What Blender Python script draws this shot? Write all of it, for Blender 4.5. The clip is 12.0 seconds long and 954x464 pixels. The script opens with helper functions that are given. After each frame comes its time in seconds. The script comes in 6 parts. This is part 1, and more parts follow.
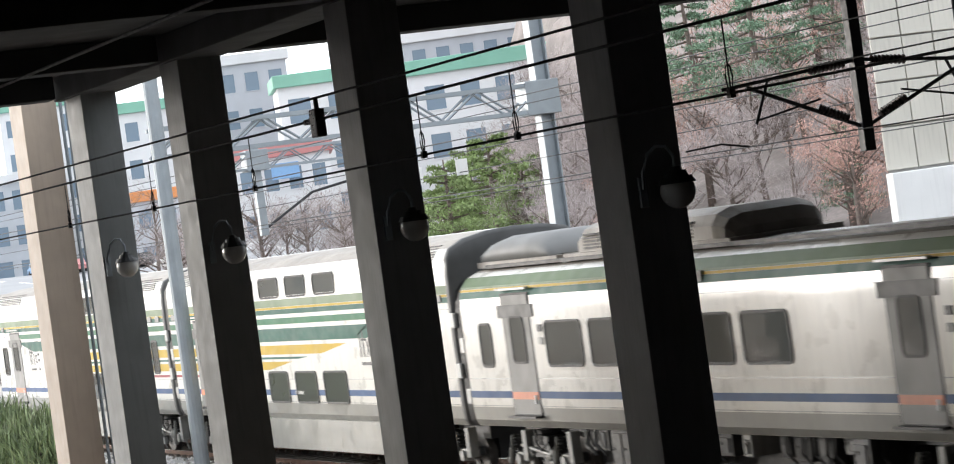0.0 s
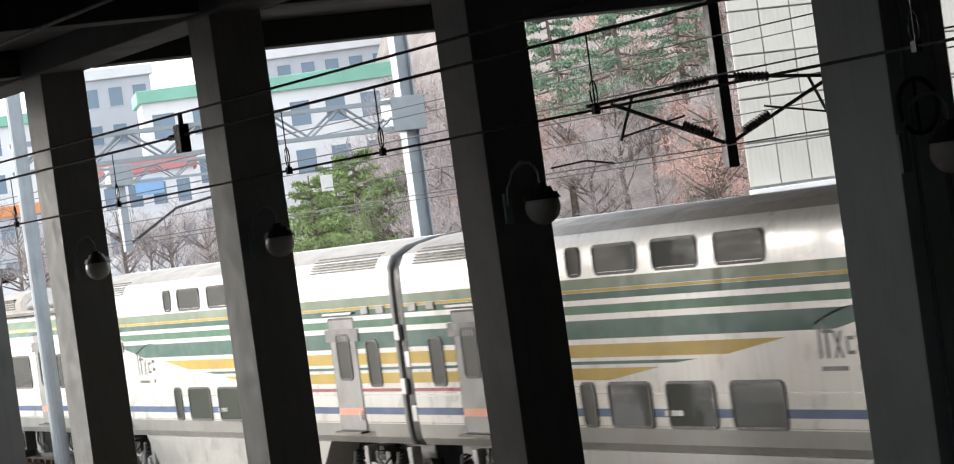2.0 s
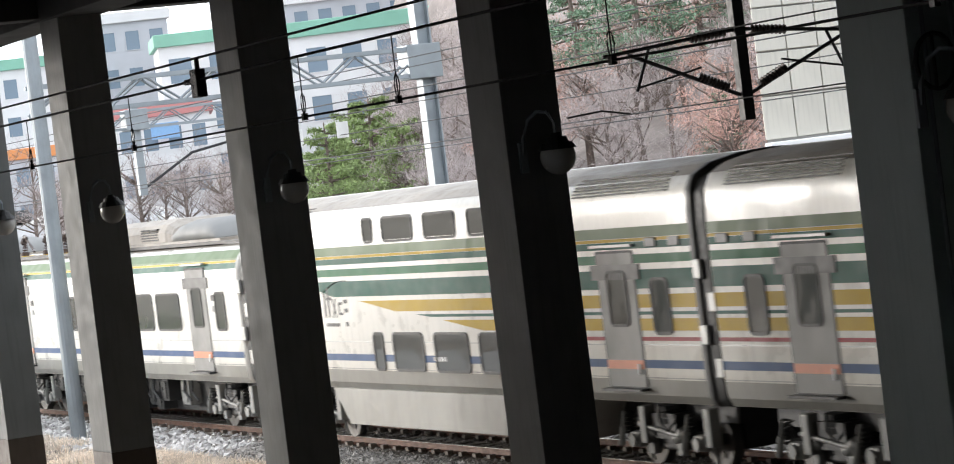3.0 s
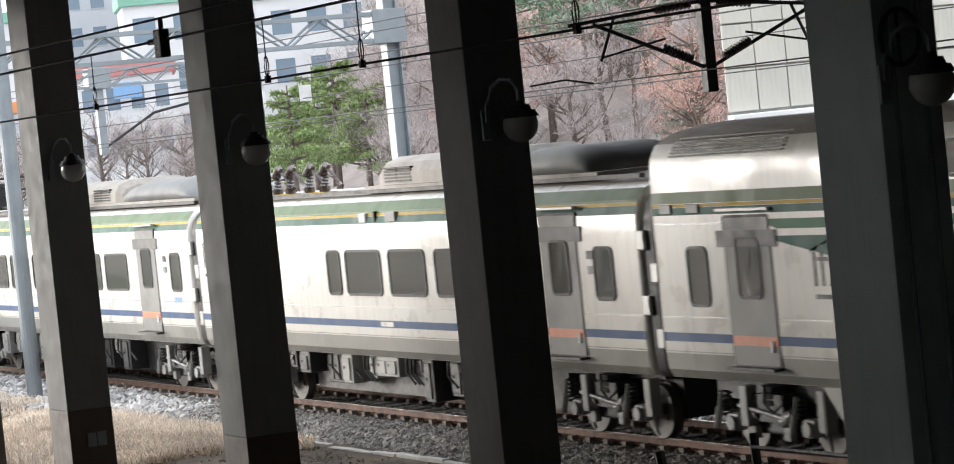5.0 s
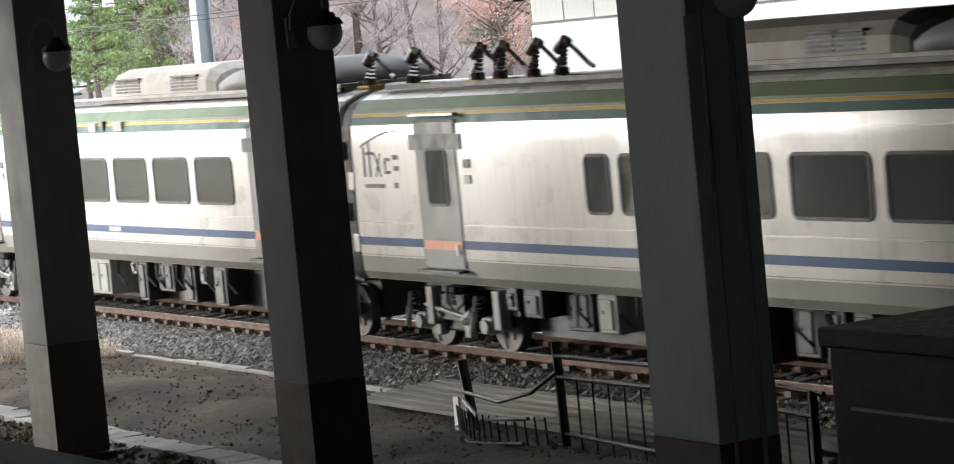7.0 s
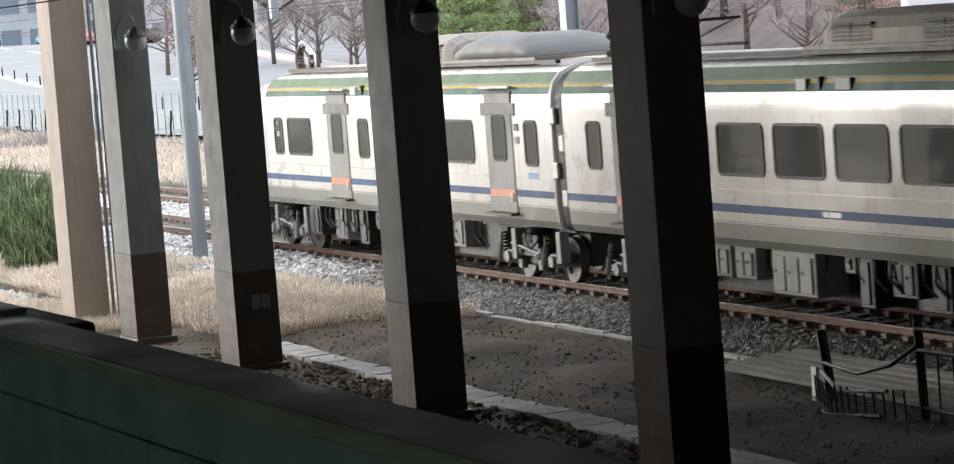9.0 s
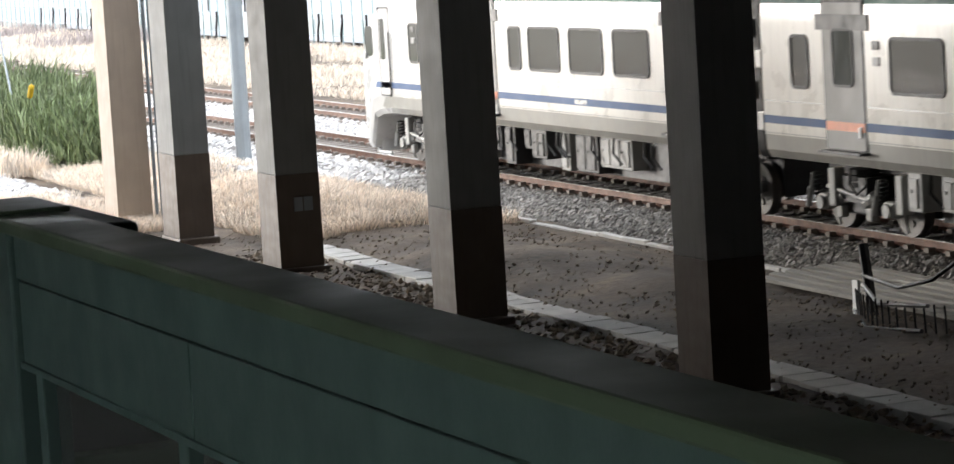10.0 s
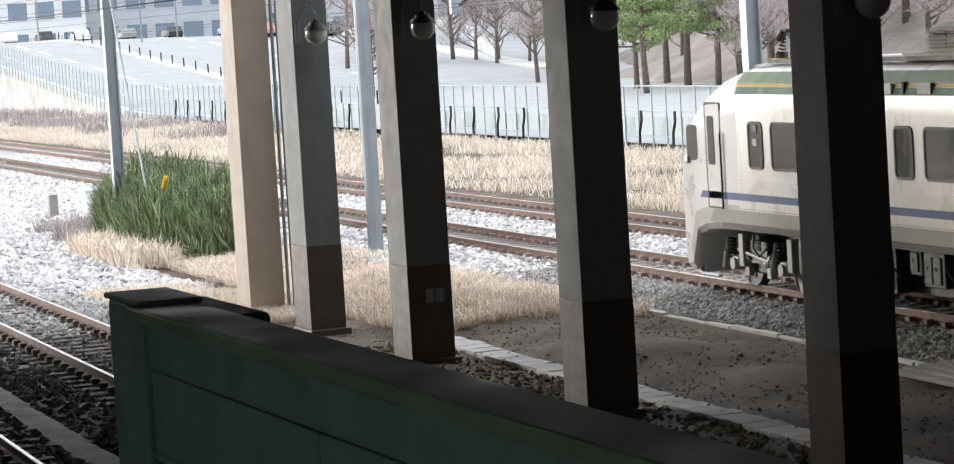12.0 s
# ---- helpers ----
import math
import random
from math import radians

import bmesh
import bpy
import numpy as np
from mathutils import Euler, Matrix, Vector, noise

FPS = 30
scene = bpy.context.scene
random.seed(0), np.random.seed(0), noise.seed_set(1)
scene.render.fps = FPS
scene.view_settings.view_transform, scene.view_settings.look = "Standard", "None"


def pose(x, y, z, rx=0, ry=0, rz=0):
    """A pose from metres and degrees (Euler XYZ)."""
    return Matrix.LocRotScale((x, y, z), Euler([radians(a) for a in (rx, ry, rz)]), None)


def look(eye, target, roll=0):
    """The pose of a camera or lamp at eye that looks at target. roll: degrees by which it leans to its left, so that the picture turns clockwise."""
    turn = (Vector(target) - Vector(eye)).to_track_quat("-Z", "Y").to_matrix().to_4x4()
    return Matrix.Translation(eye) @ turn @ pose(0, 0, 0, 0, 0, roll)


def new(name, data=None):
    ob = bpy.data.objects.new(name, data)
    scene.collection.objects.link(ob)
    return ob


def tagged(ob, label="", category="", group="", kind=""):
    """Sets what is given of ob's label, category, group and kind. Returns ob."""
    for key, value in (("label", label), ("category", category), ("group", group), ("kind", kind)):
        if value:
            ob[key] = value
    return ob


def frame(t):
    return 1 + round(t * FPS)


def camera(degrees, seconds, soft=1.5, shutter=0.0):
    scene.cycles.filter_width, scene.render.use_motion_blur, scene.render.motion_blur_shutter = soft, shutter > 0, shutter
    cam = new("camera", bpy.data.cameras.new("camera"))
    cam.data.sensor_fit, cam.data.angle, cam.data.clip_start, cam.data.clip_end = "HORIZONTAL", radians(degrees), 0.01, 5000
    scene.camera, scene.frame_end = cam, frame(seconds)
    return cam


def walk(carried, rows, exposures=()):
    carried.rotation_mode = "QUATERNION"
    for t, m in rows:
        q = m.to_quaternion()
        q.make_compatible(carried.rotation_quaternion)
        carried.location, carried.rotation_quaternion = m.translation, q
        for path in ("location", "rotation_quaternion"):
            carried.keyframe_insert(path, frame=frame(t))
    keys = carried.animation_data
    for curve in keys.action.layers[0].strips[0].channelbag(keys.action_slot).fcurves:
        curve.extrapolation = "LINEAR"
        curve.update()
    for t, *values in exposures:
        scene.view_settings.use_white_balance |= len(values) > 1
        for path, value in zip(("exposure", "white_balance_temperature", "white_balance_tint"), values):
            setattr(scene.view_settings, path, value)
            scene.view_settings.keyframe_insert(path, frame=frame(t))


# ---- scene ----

EYE = (0.0, 0.0, 5.2)


def aim(az, el, roll):
    """Pose of the camera at EYE: az degrees from the far end of the line towards the tracks, el degrees up."""
    a, e = radians(az), radians(el)
    d = Vector((-math.cos(a) * math.cos(e), math.sin(a) * math.cos(e), math.sin(e)))
    return look(EYE, Vector(EYE) + d * 10, roll)


# seconds, azimuth, elevation, roll
PATH = [
    (0.0, 22.543, -0.272, -7.857),
    (0.5, 22.952, 0.100, -7.923),
    (1.0, 24.645, -0.169, -8.088),
    (1.5, 25.105, -0.146, -8.021),
    (2.0, 25.234, -0.321, -7.816),
    (2.5, 25.262, -1.056, -7.188),
    (3.0, 24.819, -1.290, -6.994),
    (5.0, 25.524, -2.033, -5.772),
    (5.5, 25.747, -2.444, -5.859),
    (6.0, 27.303, -3.765, -5.876),
    (6.5, 29.441, -4.135, -5.279),
    (8.3, 24.818, -4.616, -4.346),
    (8.5, 23.510, -4.591, -4.089),
    (9, 22.034, -4.284, -4.418),
    (9.5, 21.493, -4.918, -4.077),
    (10, 21.059, -6.077, -3.435),
    (10.5, 19.562, -6.259, -3.538),
    (11, 18.892, -5.679, -3.409),
    (11.5, 18.606, -4.876, -3.278),
    (12.0, 18.560, -4.101, -3.462),
]

cam = camera(18.75, 12.0, soft=1.0, shutter=0.35)
# the camera's own exposure drifts a little as it turns
EXPOSURES = [(0.0, -0.08), (1.0, 0.1), (2.0, 0.12), (3.0, 0.05), (5.0, 0.08), (5.5, 0.15), (6.0, 0.18), (6.5, 0.5), (8.3, 0.45), (8.5, 0.38), (9.0, -0.1),
             (9.5, 0.02), (10.0, 0.52), (10.5, 0.36), (11.0, 0.17), (11.5, 0.02), (12.0, 0.0)]
walk(cam, [(t, aim(az, el, roll)) for t, az, el, roll in PATH], EXPOSURES)

# ---- world and light: a bright overcast day outside, deep shade under the deck ----
world = bpy.data.worlds.new("overcast_sky")
scene.world = world
world.use_nodes = True
wn = world.node_tree.nodes
sky = wn.new("ShaderNodeTexSky")
sky.sky_type, sky.sun_disc = "NISHITA", False
sky.sun_elevation, sky.sun_rotation = radians(8), radians(237)
sky.air_density, sky.dust_density, sky.ozone_density = 1.2, 4.0, 2.0
mixw = wn.new("ShaderNodeMix")
mixw.data_type = "RGBA"
mixw.inputs[0].default_value = 0.8
mixw.inputs[7].default_value = (7.1, 7.5, 8.1, 1)
world.node_tree.links.new(sky.outputs[0], mixw.inputs[6])
world.node_tree.links.new(mixw.outputs[2], wn["Background"].inputs[0])
wn["Background"].inputs[1].default_value = 0.335
sun_data = bpy.data.lights.new("sun", "SUN")
sun_data.energy, sun_data.angle, sun_data.color = 2.3, radians(14), (1.0, 0.98, 0.95)
sun = new("sun", sun_data)
sun.matrix_world = look((-160, -62, 19), (-40, 16, 0))


# ---- materials ----
def mat(name, color, rough=0.7, metal=0.0, var=0.15, scale=6.0, bump=0.0, bump_scale=40.0, tint=None, streak=0.0, stretch=(1, 1, 1), coord="Object", spec=0.5, random=0.0, fine=0.0):
    """Surface with two scales of colour variation, optional vertical dirt streaks, relief and per-object variation."""
    m = bpy.data.materials.new(name)
    m.use_nodes = True
    nt = m.node_tree
    b = nt.nodes["Principled BSDF"]
    link = nt.links.new
    tc = nt.nodes.new("ShaderNodeTexCoord")
    mp = nt.nodes.new("ShaderNodeMapping")
    mp.inputs["Scale"].default_value = stretch
    link(tc.outputs[coord], mp.inputs[0])

    def tex(s, detail=4.0, vec=mp):
        n = nt.nodes.new("ShaderNodeTexNoise")
        n.inputs["Scale"].default_value, n.inputs["Detail"].default_value = s, detail
        link(vec.outputs[0], n.inputs["Vector"])
        return n.outputs[0]

    def ramp(src, lo, hi, p0=0.3, p1=0.7):
        r = nt.nodes.new("ShaderNodeMapRange")
        r.inputs[1].default_value, r.inputs[2].default_value = p0, p1
        r.inputs[3].default_value, r.inputs[4].default_value = lo, hi
        link(src, r.inputs[0])
        return r.outputs[0]

    def mix(fac, a, c, kind="MIX"):
        x = nt.nodes.new("ShaderNodeMix")
        x.data_type, x.blend_type = "RGBA", kind
        for sock, v in ((x.inputs[0], fac), (x.inputs[6], a), (x.inputs[7], c)):
            if hasattr(v, "is_output"):
                link(v, sock)
            elif isinstance(v, (int, float)):
                sock.default_value = v
            else:
                sock.default_value = (*v[:3], 1)
        return x.outputs[2]

    dark = tuple(c * (1 - 1.6 * var) for c in color)
    light = tuple(min(1, c * (1 + var)) for c in color)
    col = mix(ramp(tex(scale), 0, 1), dark, tint or light)
    col = mix(ramp(tex(scale * 0.13, 3), 0, 0.55), col, light)
    if fine:
        col = mix(ramp(tex(scale * 9, 2), 0, fine), col, dark)
    if streak:
        sp = nt.nodes.new("ShaderNodeMapping")
        sp.inputs["Scale"].default_value = (5.0, 5.0, 0.35)
        link(tc.outputs["Object"], sp.inputs[0])
        col = mix(ramp(tex(2.2, 5, sp), 0, streak, 0.5, 0.75), col, tuple(c * 0.45 for c in color))
    if random:
        oi = nt.nodes.new("ShaderNodeObjectInfo")
        col = mix(ramp(oi.outputs["Random"], 0, random, 0, 1), col, tuple(c * 0.35 for c in color))
    link(col, b.inputs["Base Color"])
    link(ramp(tex(scale * 2.3), max(0.03, rough - 0.12), min(1, rough + 0.1)), b.inputs["Roughness"])
    b.inputs["Metallic"].default_value = metal
    b.inputs["Specular IOR Level"].default_value = spec
    if bump:
        bn = nt.nodes.new("ShaderNodeBump")
        bn.inputs["Strength"].default_value = bump
        bn.inputs["Distance"].default_value = 0.02
        link(tex(bump_scale), bn.inputs["Height"])
        link(bn.outputs[0], b.inputs["Normal"])
    return m


def island(m, amount=0.5):
    """Adds variation from piece to piece of a joined mesh."""
    nt = m.node_tree
    b = nt.nodes["Principled BSDF"]
    src = b.inputs["Base Color"].links[0].from_socket
    g = nt.nodes.new("ShaderNodeNewGeometry")
    r = nt.nodes.new("ShaderNodeMapRange")
    r.inputs[3].default_value, r.inputs[4].default_value = 1 - amount, 1 + amount
    nt.links.new(g.outputs["Random Per Island"], r.inputs[0])
    x = nt.nodes.new("ShaderNodeVectorMath")
    x.operation = "SCALE"
    nt.links.new(src, x.inputs[0])
    nt.links.new(r.outputs[0], x.inputs[3])
    nt.links.new(x.outputs[0], b.inputs["Base Color"])
    return m


M = {
    "soil": mat("soil", (0.098, 0.071, 0.05), 0.95, var=0.5, scale=0.8, tint=(0.21, 0.155, 0.105), bump=0.8, bump_scale=9, fine=0.5),
    "ballast": mat("ballast", (0.42, 0.395, 0.375), 0.9, var=0.3, scale=3.0, bump=1.0, bump_scale=14, fine=0.7),
    "concrete": mat("concrete", (0.36, 0.35, 0.33), 0.85, var=0.12, scale=1.5, bump=0.15, streak=0.35),
    "pillar_grey": mat("pillar_grey_paint", (0.225, 0.23, 0.226), 0.7, var=0.08, scale=1.5, bump=0.08, streak=0.25),
    # Lighter copy of the pillar grey, raised to make up for missing light.
    "pillar_lightened": mat("pillar_lightened_paint", (0.40, 0.46, 0.45), 0.6, var=0.06, scale=1.5, bump=0.06, streak=0.2),
    "pillar_brown": mat("pillar_brown_paint", (0.105, 0.08, 0.062), 0.6, var=0.12, scale=2.0, bump=0.08, streak=0.3),
    "pillar_tan": mat("pillar_tan_paint", (0.42, 0.34, 0.27), 0.65, var=0.08, scale=1.5, bump=0.08, streak=0.2),
    "green_paint": mat("green_paint", (0.128, 0.2, 0.172), 0.45, var=0.05, scale=2.0, bump=0.05, streak=0.12),
    "green_trim": mat("olive_trim_paint", (0.14, 0.197, 0.114), 0.4, var=0.06, scale=1.2, fine=0.15),
    "car_white": mat("car_white_paint", (0.72, 0.70, 0.645), 0.34, var=0.04, scale=0.8, streak=0.36),
    "car_grey": mat("car_grey_paint", (0.27, 0.265, 0.24), 0.4, var=0.1, scale=1.2, streak=0.3),
    "car_silver": mat("car_silver_paint", (0.40, 0.40, 0.39), 0.35, var=0.06, scale=1.0, metal=0.3),
    "car_roof": mat("car_roof_paint", (0.34, 0.305, 0.265), 0.6, var=0.2, scale=1.0, streak=0.5),
    "band_green": mat("livery_green", (0.03, 0.155, 0.075), 0.5, var=0.1, scale=1.5),
    "band_lime": mat("livery_light_green", (0.175, 0.23, 0.14), 0.5, var=0.1, scale=1.5),
    "band_deep": mat("livery_dark_green", (0.016, 0.10, 0.073), 0.5, var=0.1, scale=1.5),
    "band_yellow": mat("livery_yellow", (0.50, 0.33, 0.025), 0.5, var=0.1, scale=1.5),
    "band_red": mat("livery_red", (0.32, 0.04, 0.05), 0.35, var=0.1, scale=1.5),
    "band_blue": mat("livery_blue", (0.035, 0.085, 0.20), 0.5, var=0.1, scale=1.5),
    "orange": mat("door_orange", (0.62, 0.17, 0.06), 0.4, var=0.1),
    "rubber": mat("black_rubber", (0.009, 0.009, 0.009), 0.6, var=0.2),
    "black_metal": mat("black_metal", (0.016, 0.016, 0.017), 0.55, var=0.3, scale=4),
    "gear_grey": mat("equipment_grey", (0.24, 0.24, 0.23), 0.5, var=0.2, scale=3, streak=0.5),
    "steel": mat("worn_steel", (0.45, 0.43, 0.41), 0.35, metal=0.9, var=0.2),
    "rust": mat("rusty_rail", (0.165, 0.088, 0.06), 0.75, var=0.3, scale=4, bump=0.2),
    "galv": mat("galvanised_steel", (0.27, 0.30, 0.32), 0.5, metal=0.35, var=0.1, scale=2),
    "sleeper": mat("sleeper_concrete", (0.24, 0.205, 0.175), 0.85, var=0.2, scale=3, bump=0.2, random=0.4),
    "pale_wall": mat("bleached_concrete", (0.58, 0.57, 0.55), 0.85, var=0.2, scale=0.5, bump=0.1, streak=0.8),
    "kerb": mat("pale_concrete", (0.62, 0.60, 0.57), 0.85, var=0.15, scale=3, bump=0.2, random=0.3),
    "grass": island(mat("dry_grass", (0.80, 0.69, 0.575), 0.85, var=0.2, scale=2), 0.35),
    "bush": island(mat("evergreen_foliage", (0.155, 0.205, 0.095), 0.7, var=0.3, scale=2, tint=(0.28, 0.32, 0.165)), 0.5),
    "pine": island(mat("pine_needles", (0.21, 0.275, 0.105), 0.7, var=0.25, scale=1), 0.4),
    "fir": island(mat("dark_fir_needles", (0.15, 0.235, 0.15), 0.7, var=0.25, scale=1), 0.4),
    "redtwig": island(mat("russet_leaves", (0.50, 0.315, 0.26), 0.8, var=0.25, scale=1), 0.4),
    "twig": island(mat("bare_twigs", (0.40, 0.345, 0.33), 0.85, var=0.25, scale=1), 0.3),
    "bark": mat("bark", (0.16, 0.125, 0.105), 0.9, var=0.3, scale=6, bump=0.5),
    "asphalt": mat("pale_asphalt", (0.36, 0.36, 0.365), 0.9, var=0.1, scale=0.4, fine=0.2),
    "white": mat("white_paint", (0.78, 0.78, 0.77), 0.5, var=0.05, scale=1.0, streak=0.1),
    "panel": mat("cladding_panel", (0.60, 0.57, 0.50), 0.5, var=0.06, scale=0.7, streak=0.25, random=0.15),
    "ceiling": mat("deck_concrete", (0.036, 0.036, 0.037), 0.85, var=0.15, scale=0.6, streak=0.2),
    "lamp_glass": mat("opal_glass", (0.42, 0.41, 0.38), 0.2, var=0.04),
    "teal": mat("teal_fence_paint", (0.27, 0.36, 0.37), 0.5, var=0.1),
    "hill": mat("leaf_litter", (0.28, 0.24, 0.22), 0.95, var=0.3, scale=0.3, fine=0.4),
    "bldg": mat("far_wall_render", (0.66, 0.66, 0.66), 0.8, var=0.06, scale=0.2),
    "bldg_grey": mat("far_grey_wall", (0.45, 0.47, 0.50), 0.8, var=0.08, scale=0.2),
    # Distance haze is mixed into this roof green.
    "hazed_green": mat("hazed_green_roof", (0.2, 0.42, 0.32), 0.6, var=0.1, scale=0.3),
    "blue": mat("blue_panel", (0.2, 0.36, 0.58), 0.5, var=0.05),
    # Red washed paler to carry the distance haze.
    "hazed_red": mat("hazed_red_panel", (0.5, 0.2, 0.19), 0.5, var=0.05),
    "orangepaint": mat("orange_panel", (0.65, 0.25, 0.08), 0.5, var=0.05),
    "nose_grey": mat("nose_grey_paint", (0.46, 0.46, 0.45), 0.35, var=0.05, scale=1.0),
    "door_grey": mat("door_grey_paint", (0.15, 0.148, 0.14), 0.5, var=0.08, scale=1.5),
    "fairing": mat("fairing_paint", (0.21, 0.21, 0.205), 0.65, var=0.05, scale=1.0),
    "collar": mat("collar_rubber", (0.07, 0.07, 0.068), 0.55, var=0.15, scale=2.0),
    "wire": mat("dark_wire", (0.02, 0.02, 0.02), 0.5, var=0.1),
    "stone": island(mat("ballast_stone", (0.31, 0.29, 0.27), 0.9, var=0.2, scale=8), 0.55),
    # Lit and shaded ballast copies: daylight and deck shade put into the colour.
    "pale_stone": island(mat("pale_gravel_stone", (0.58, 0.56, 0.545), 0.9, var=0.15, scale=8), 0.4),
    "shaded_stone": island(mat("shaded_ballast_stone", (0.19, 0.175, 0.16), 0.9, var=0.2, scale=8), 0.55),
    "plank_wood": mat("weathered_plank", (0.34, 0.32, 0.285), 0.8, var=0.2, scale=3, stretch=(0.3, 4, 4), bump=0.2, random=0.4),
    "wheel_steel": mat("grimy_wheel_steel", (0.10, 0.095, 0.09), 0.5, metal=0.6, var=0.3, scale=3),
    "frosted": mat("frosted_barrier_panel", (0.66, 0.70, 0.73), 0.4, var=0.06, scale=0.5),
    "pebble": island(mat("brown_pebble", (0.21, 0.17, 0.128), 0.95, var=0.2, scale=8), 0.5),
    "darkbox": mat("black_cabinet_paint", (0.02, 0.022, 0.022), 0.5, var=0.2),
    "insul": mat("brown_insulator", (0.07, 0.05, 0.045), 0.3, var=0.2),
}


for nm in ("car_white", "car_silver", "band_green", "band_lime", "band_deep", "band_yellow", "band_blue", "band_red", "car_grey"):
    pb = M[nm].node_tree.nodes["Principled BSDF"]
    pb.inputs["Coat Weight"].default_value, pb.inputs["Coat Roughness"].default_value = (0.0 if nm.startswith("band") else 0.15), 0.2
    if nm.startswith("band"):
        pb.inputs["Specular IOR Level"].default_value = 0.15


def glass(name, color, rough=0.06):
    m = bpy.data.materials.new(name)
    m.use_nodes = True
    b = m.node_tree.nodes["Principled BSDF"]
    b.inputs["Base Color"].default_value = (*color, 1)
    b.inputs["Roughness"].default_value = rough
    b.inputs["IOR"].default_value = 1.5
    n = m.node_tree.nodes.new("ShaderNodeTexNoise")
    n.inputs["Scale"].default_value = 1.1
    bp = m.node_tree.nodes.new("ShaderNodeBump")
    bp.inputs["Strength"].default_value, bp.inputs["Distance"].default_value = 0.25, 0.05
    m.node_tree.links.new(n.outputs[0], bp.inputs["Height"])
    m.node_tree.links.new(bp.outputs[0], b.inputs["Normal"])
    return m


M["glass"] = glass("tinted_window_glass", (0.105, 0.11, 0.1))
M["glass"].node_tree.nodes["Principled BSDF"].inputs["IOR"].default_value = 1.75
M["haze_panel"] = mat("pale_teal_infill", (0.25, 0.31, 0.325), 0.4, var=0.06)
M["farglass"] = glass("far_window_glass", (0.16, 0.22, 0.28), 0.2)


# ---- mesh helpers ----
def box(bm, x0, x1, y0, y1, z0, z1, bevel=0.0):
    vs = [bm.verts.new((x, y, z)) for x in (x0, x1) for y in (y0, y1) for z in (z0, z1)]
    fs = [bm.faces.new([vs[i] for i in f]) for f in ((0, 1, 3, 2), (4, 6, 7, 5), (0, 4, 5, 1), (2, 3, 7, 6), (0, 2, 6, 4), (1, 5, 7, 3))]
    if bevel:
        es = {e for f in fs for e in f.edges}
        bmesh.ops.bevel(bm, geom=list(es), offset=bevel, segments=2, affect="EDGES", profile=0.5)
    return bm


def tube(bm, pts, r, seg=6, r1=None):
    """A round bar along pts, tapering from r to r1."""
    pts = [Vector(p) for p in pts]
    r1 = r if r1 is None else r1
    rings = []
    n = len(pts)
    for i, p in enumerate(pts):
        d = (pts[min(i + 1, n - 1)] - pts[max(i - 1, 0)]).normalized()
        a = d.orthogonal().normalized()
        if abs(d.z) < 0.9:
            a = d.cross(Vector((0, 0, 1))).normalized()
        b = d.cross(a)
        k = r + (r1 - r) * i / max(1, n - 1)
        rings.append([bm.verts.new(p + (a * math.cos(2 * math.pi * j / seg) + b * math.sin(2 * math.pi * j / seg)) * k) for j in range(seg)])
    for u, v in zip(rings, rings[1:]):
        for j in range(seg):
            bm.faces.new((u[j], u[(j + 1) % seg], v[(j + 1) % seg], v[j]))
    bm.faces.new(rings[0][::-1])
    bm.faces.new(rings[-1])
    return bm


def finish(name, bm, material, smooth=False):
    bmesh.ops.recalc_face_normals(bm, faces=bm.faces)
    me = bpy.data.meshes.new(name)
    bm.to_mesh(me)
    bm.free()
    me.materials.append(material)
    if smooth:
        for p in me.polygons:
            p.use_smooth = True
    return new(name, me)


def part(name, bm, material, parent, label="", smooth=False):
    ob = finish(name, bm, material, smooth)
    ob.parent = parent
    if label:
        ob["label"] = label
    return ob


def empty(name, x=0, y=0, z=0, label="", category="", group="", kind=""):
    ob = new(name)
    ob.matrix_basis = pose(x, y, z)
    return tagged(ob, label, category, group, kind)


def solid(name, bm, material, label="", category="", group="", kind="", smooth=False):
    return tagged(finish(name, bm, material, smooth), label, category, group, kind)


def B():
    return bmesh.new()


# ---- ground ----
def earth(x, y):
    """Height of the bare earth."""
    z = -0.32
    if 11.4 < y < 19.4 and -90 < x < -8:
        z += (0.04 if y < 16.2 else 0.15) * noise.noise((x * 0.22, y * 0.3, 1.0)) + 0.09 * noise.noise((x * 0.9, y * 0.9, 3.0)) + 0.06 * noise.noise((x * 2.1, y * 2.1, 7.0))
        z += 0.22 * math.exp(-((y - 17.4) / 1.3) ** 2)
    return z


def ground():
    bm = B()
    xs = [-2500, -900, -500, -330, -250, -200, -160] + [-130 + 0.5 * i for i in range(0, 241)] + [0, 40, 150, 900]
    ys = [-900, -200, -60, -20, 0, 4, 8, 11.2] + [11.5 + 0.35 * i for i in range(0, 24)] + [20.2, 24, 30, 45, 80, 140, 300, 900, 2500]
    rows = []
    for x in xs:
        row = []
        for y in ys:
            z = earth(x, y)
            row.append(bm.verts.new((x, y, z)))
        rows.append(row)
    for a, b in zip(rows, rows[1:]):
        for j in range(len(ys) - 1):
            bm.faces.new((a[j], b[j], b[j + 1], a[j + 1]))
    solid("ground", bm, M["soil"], "bare brown earth with stones", "ground", kind="structure", smooth=True)


RAIL_Z = 0.07


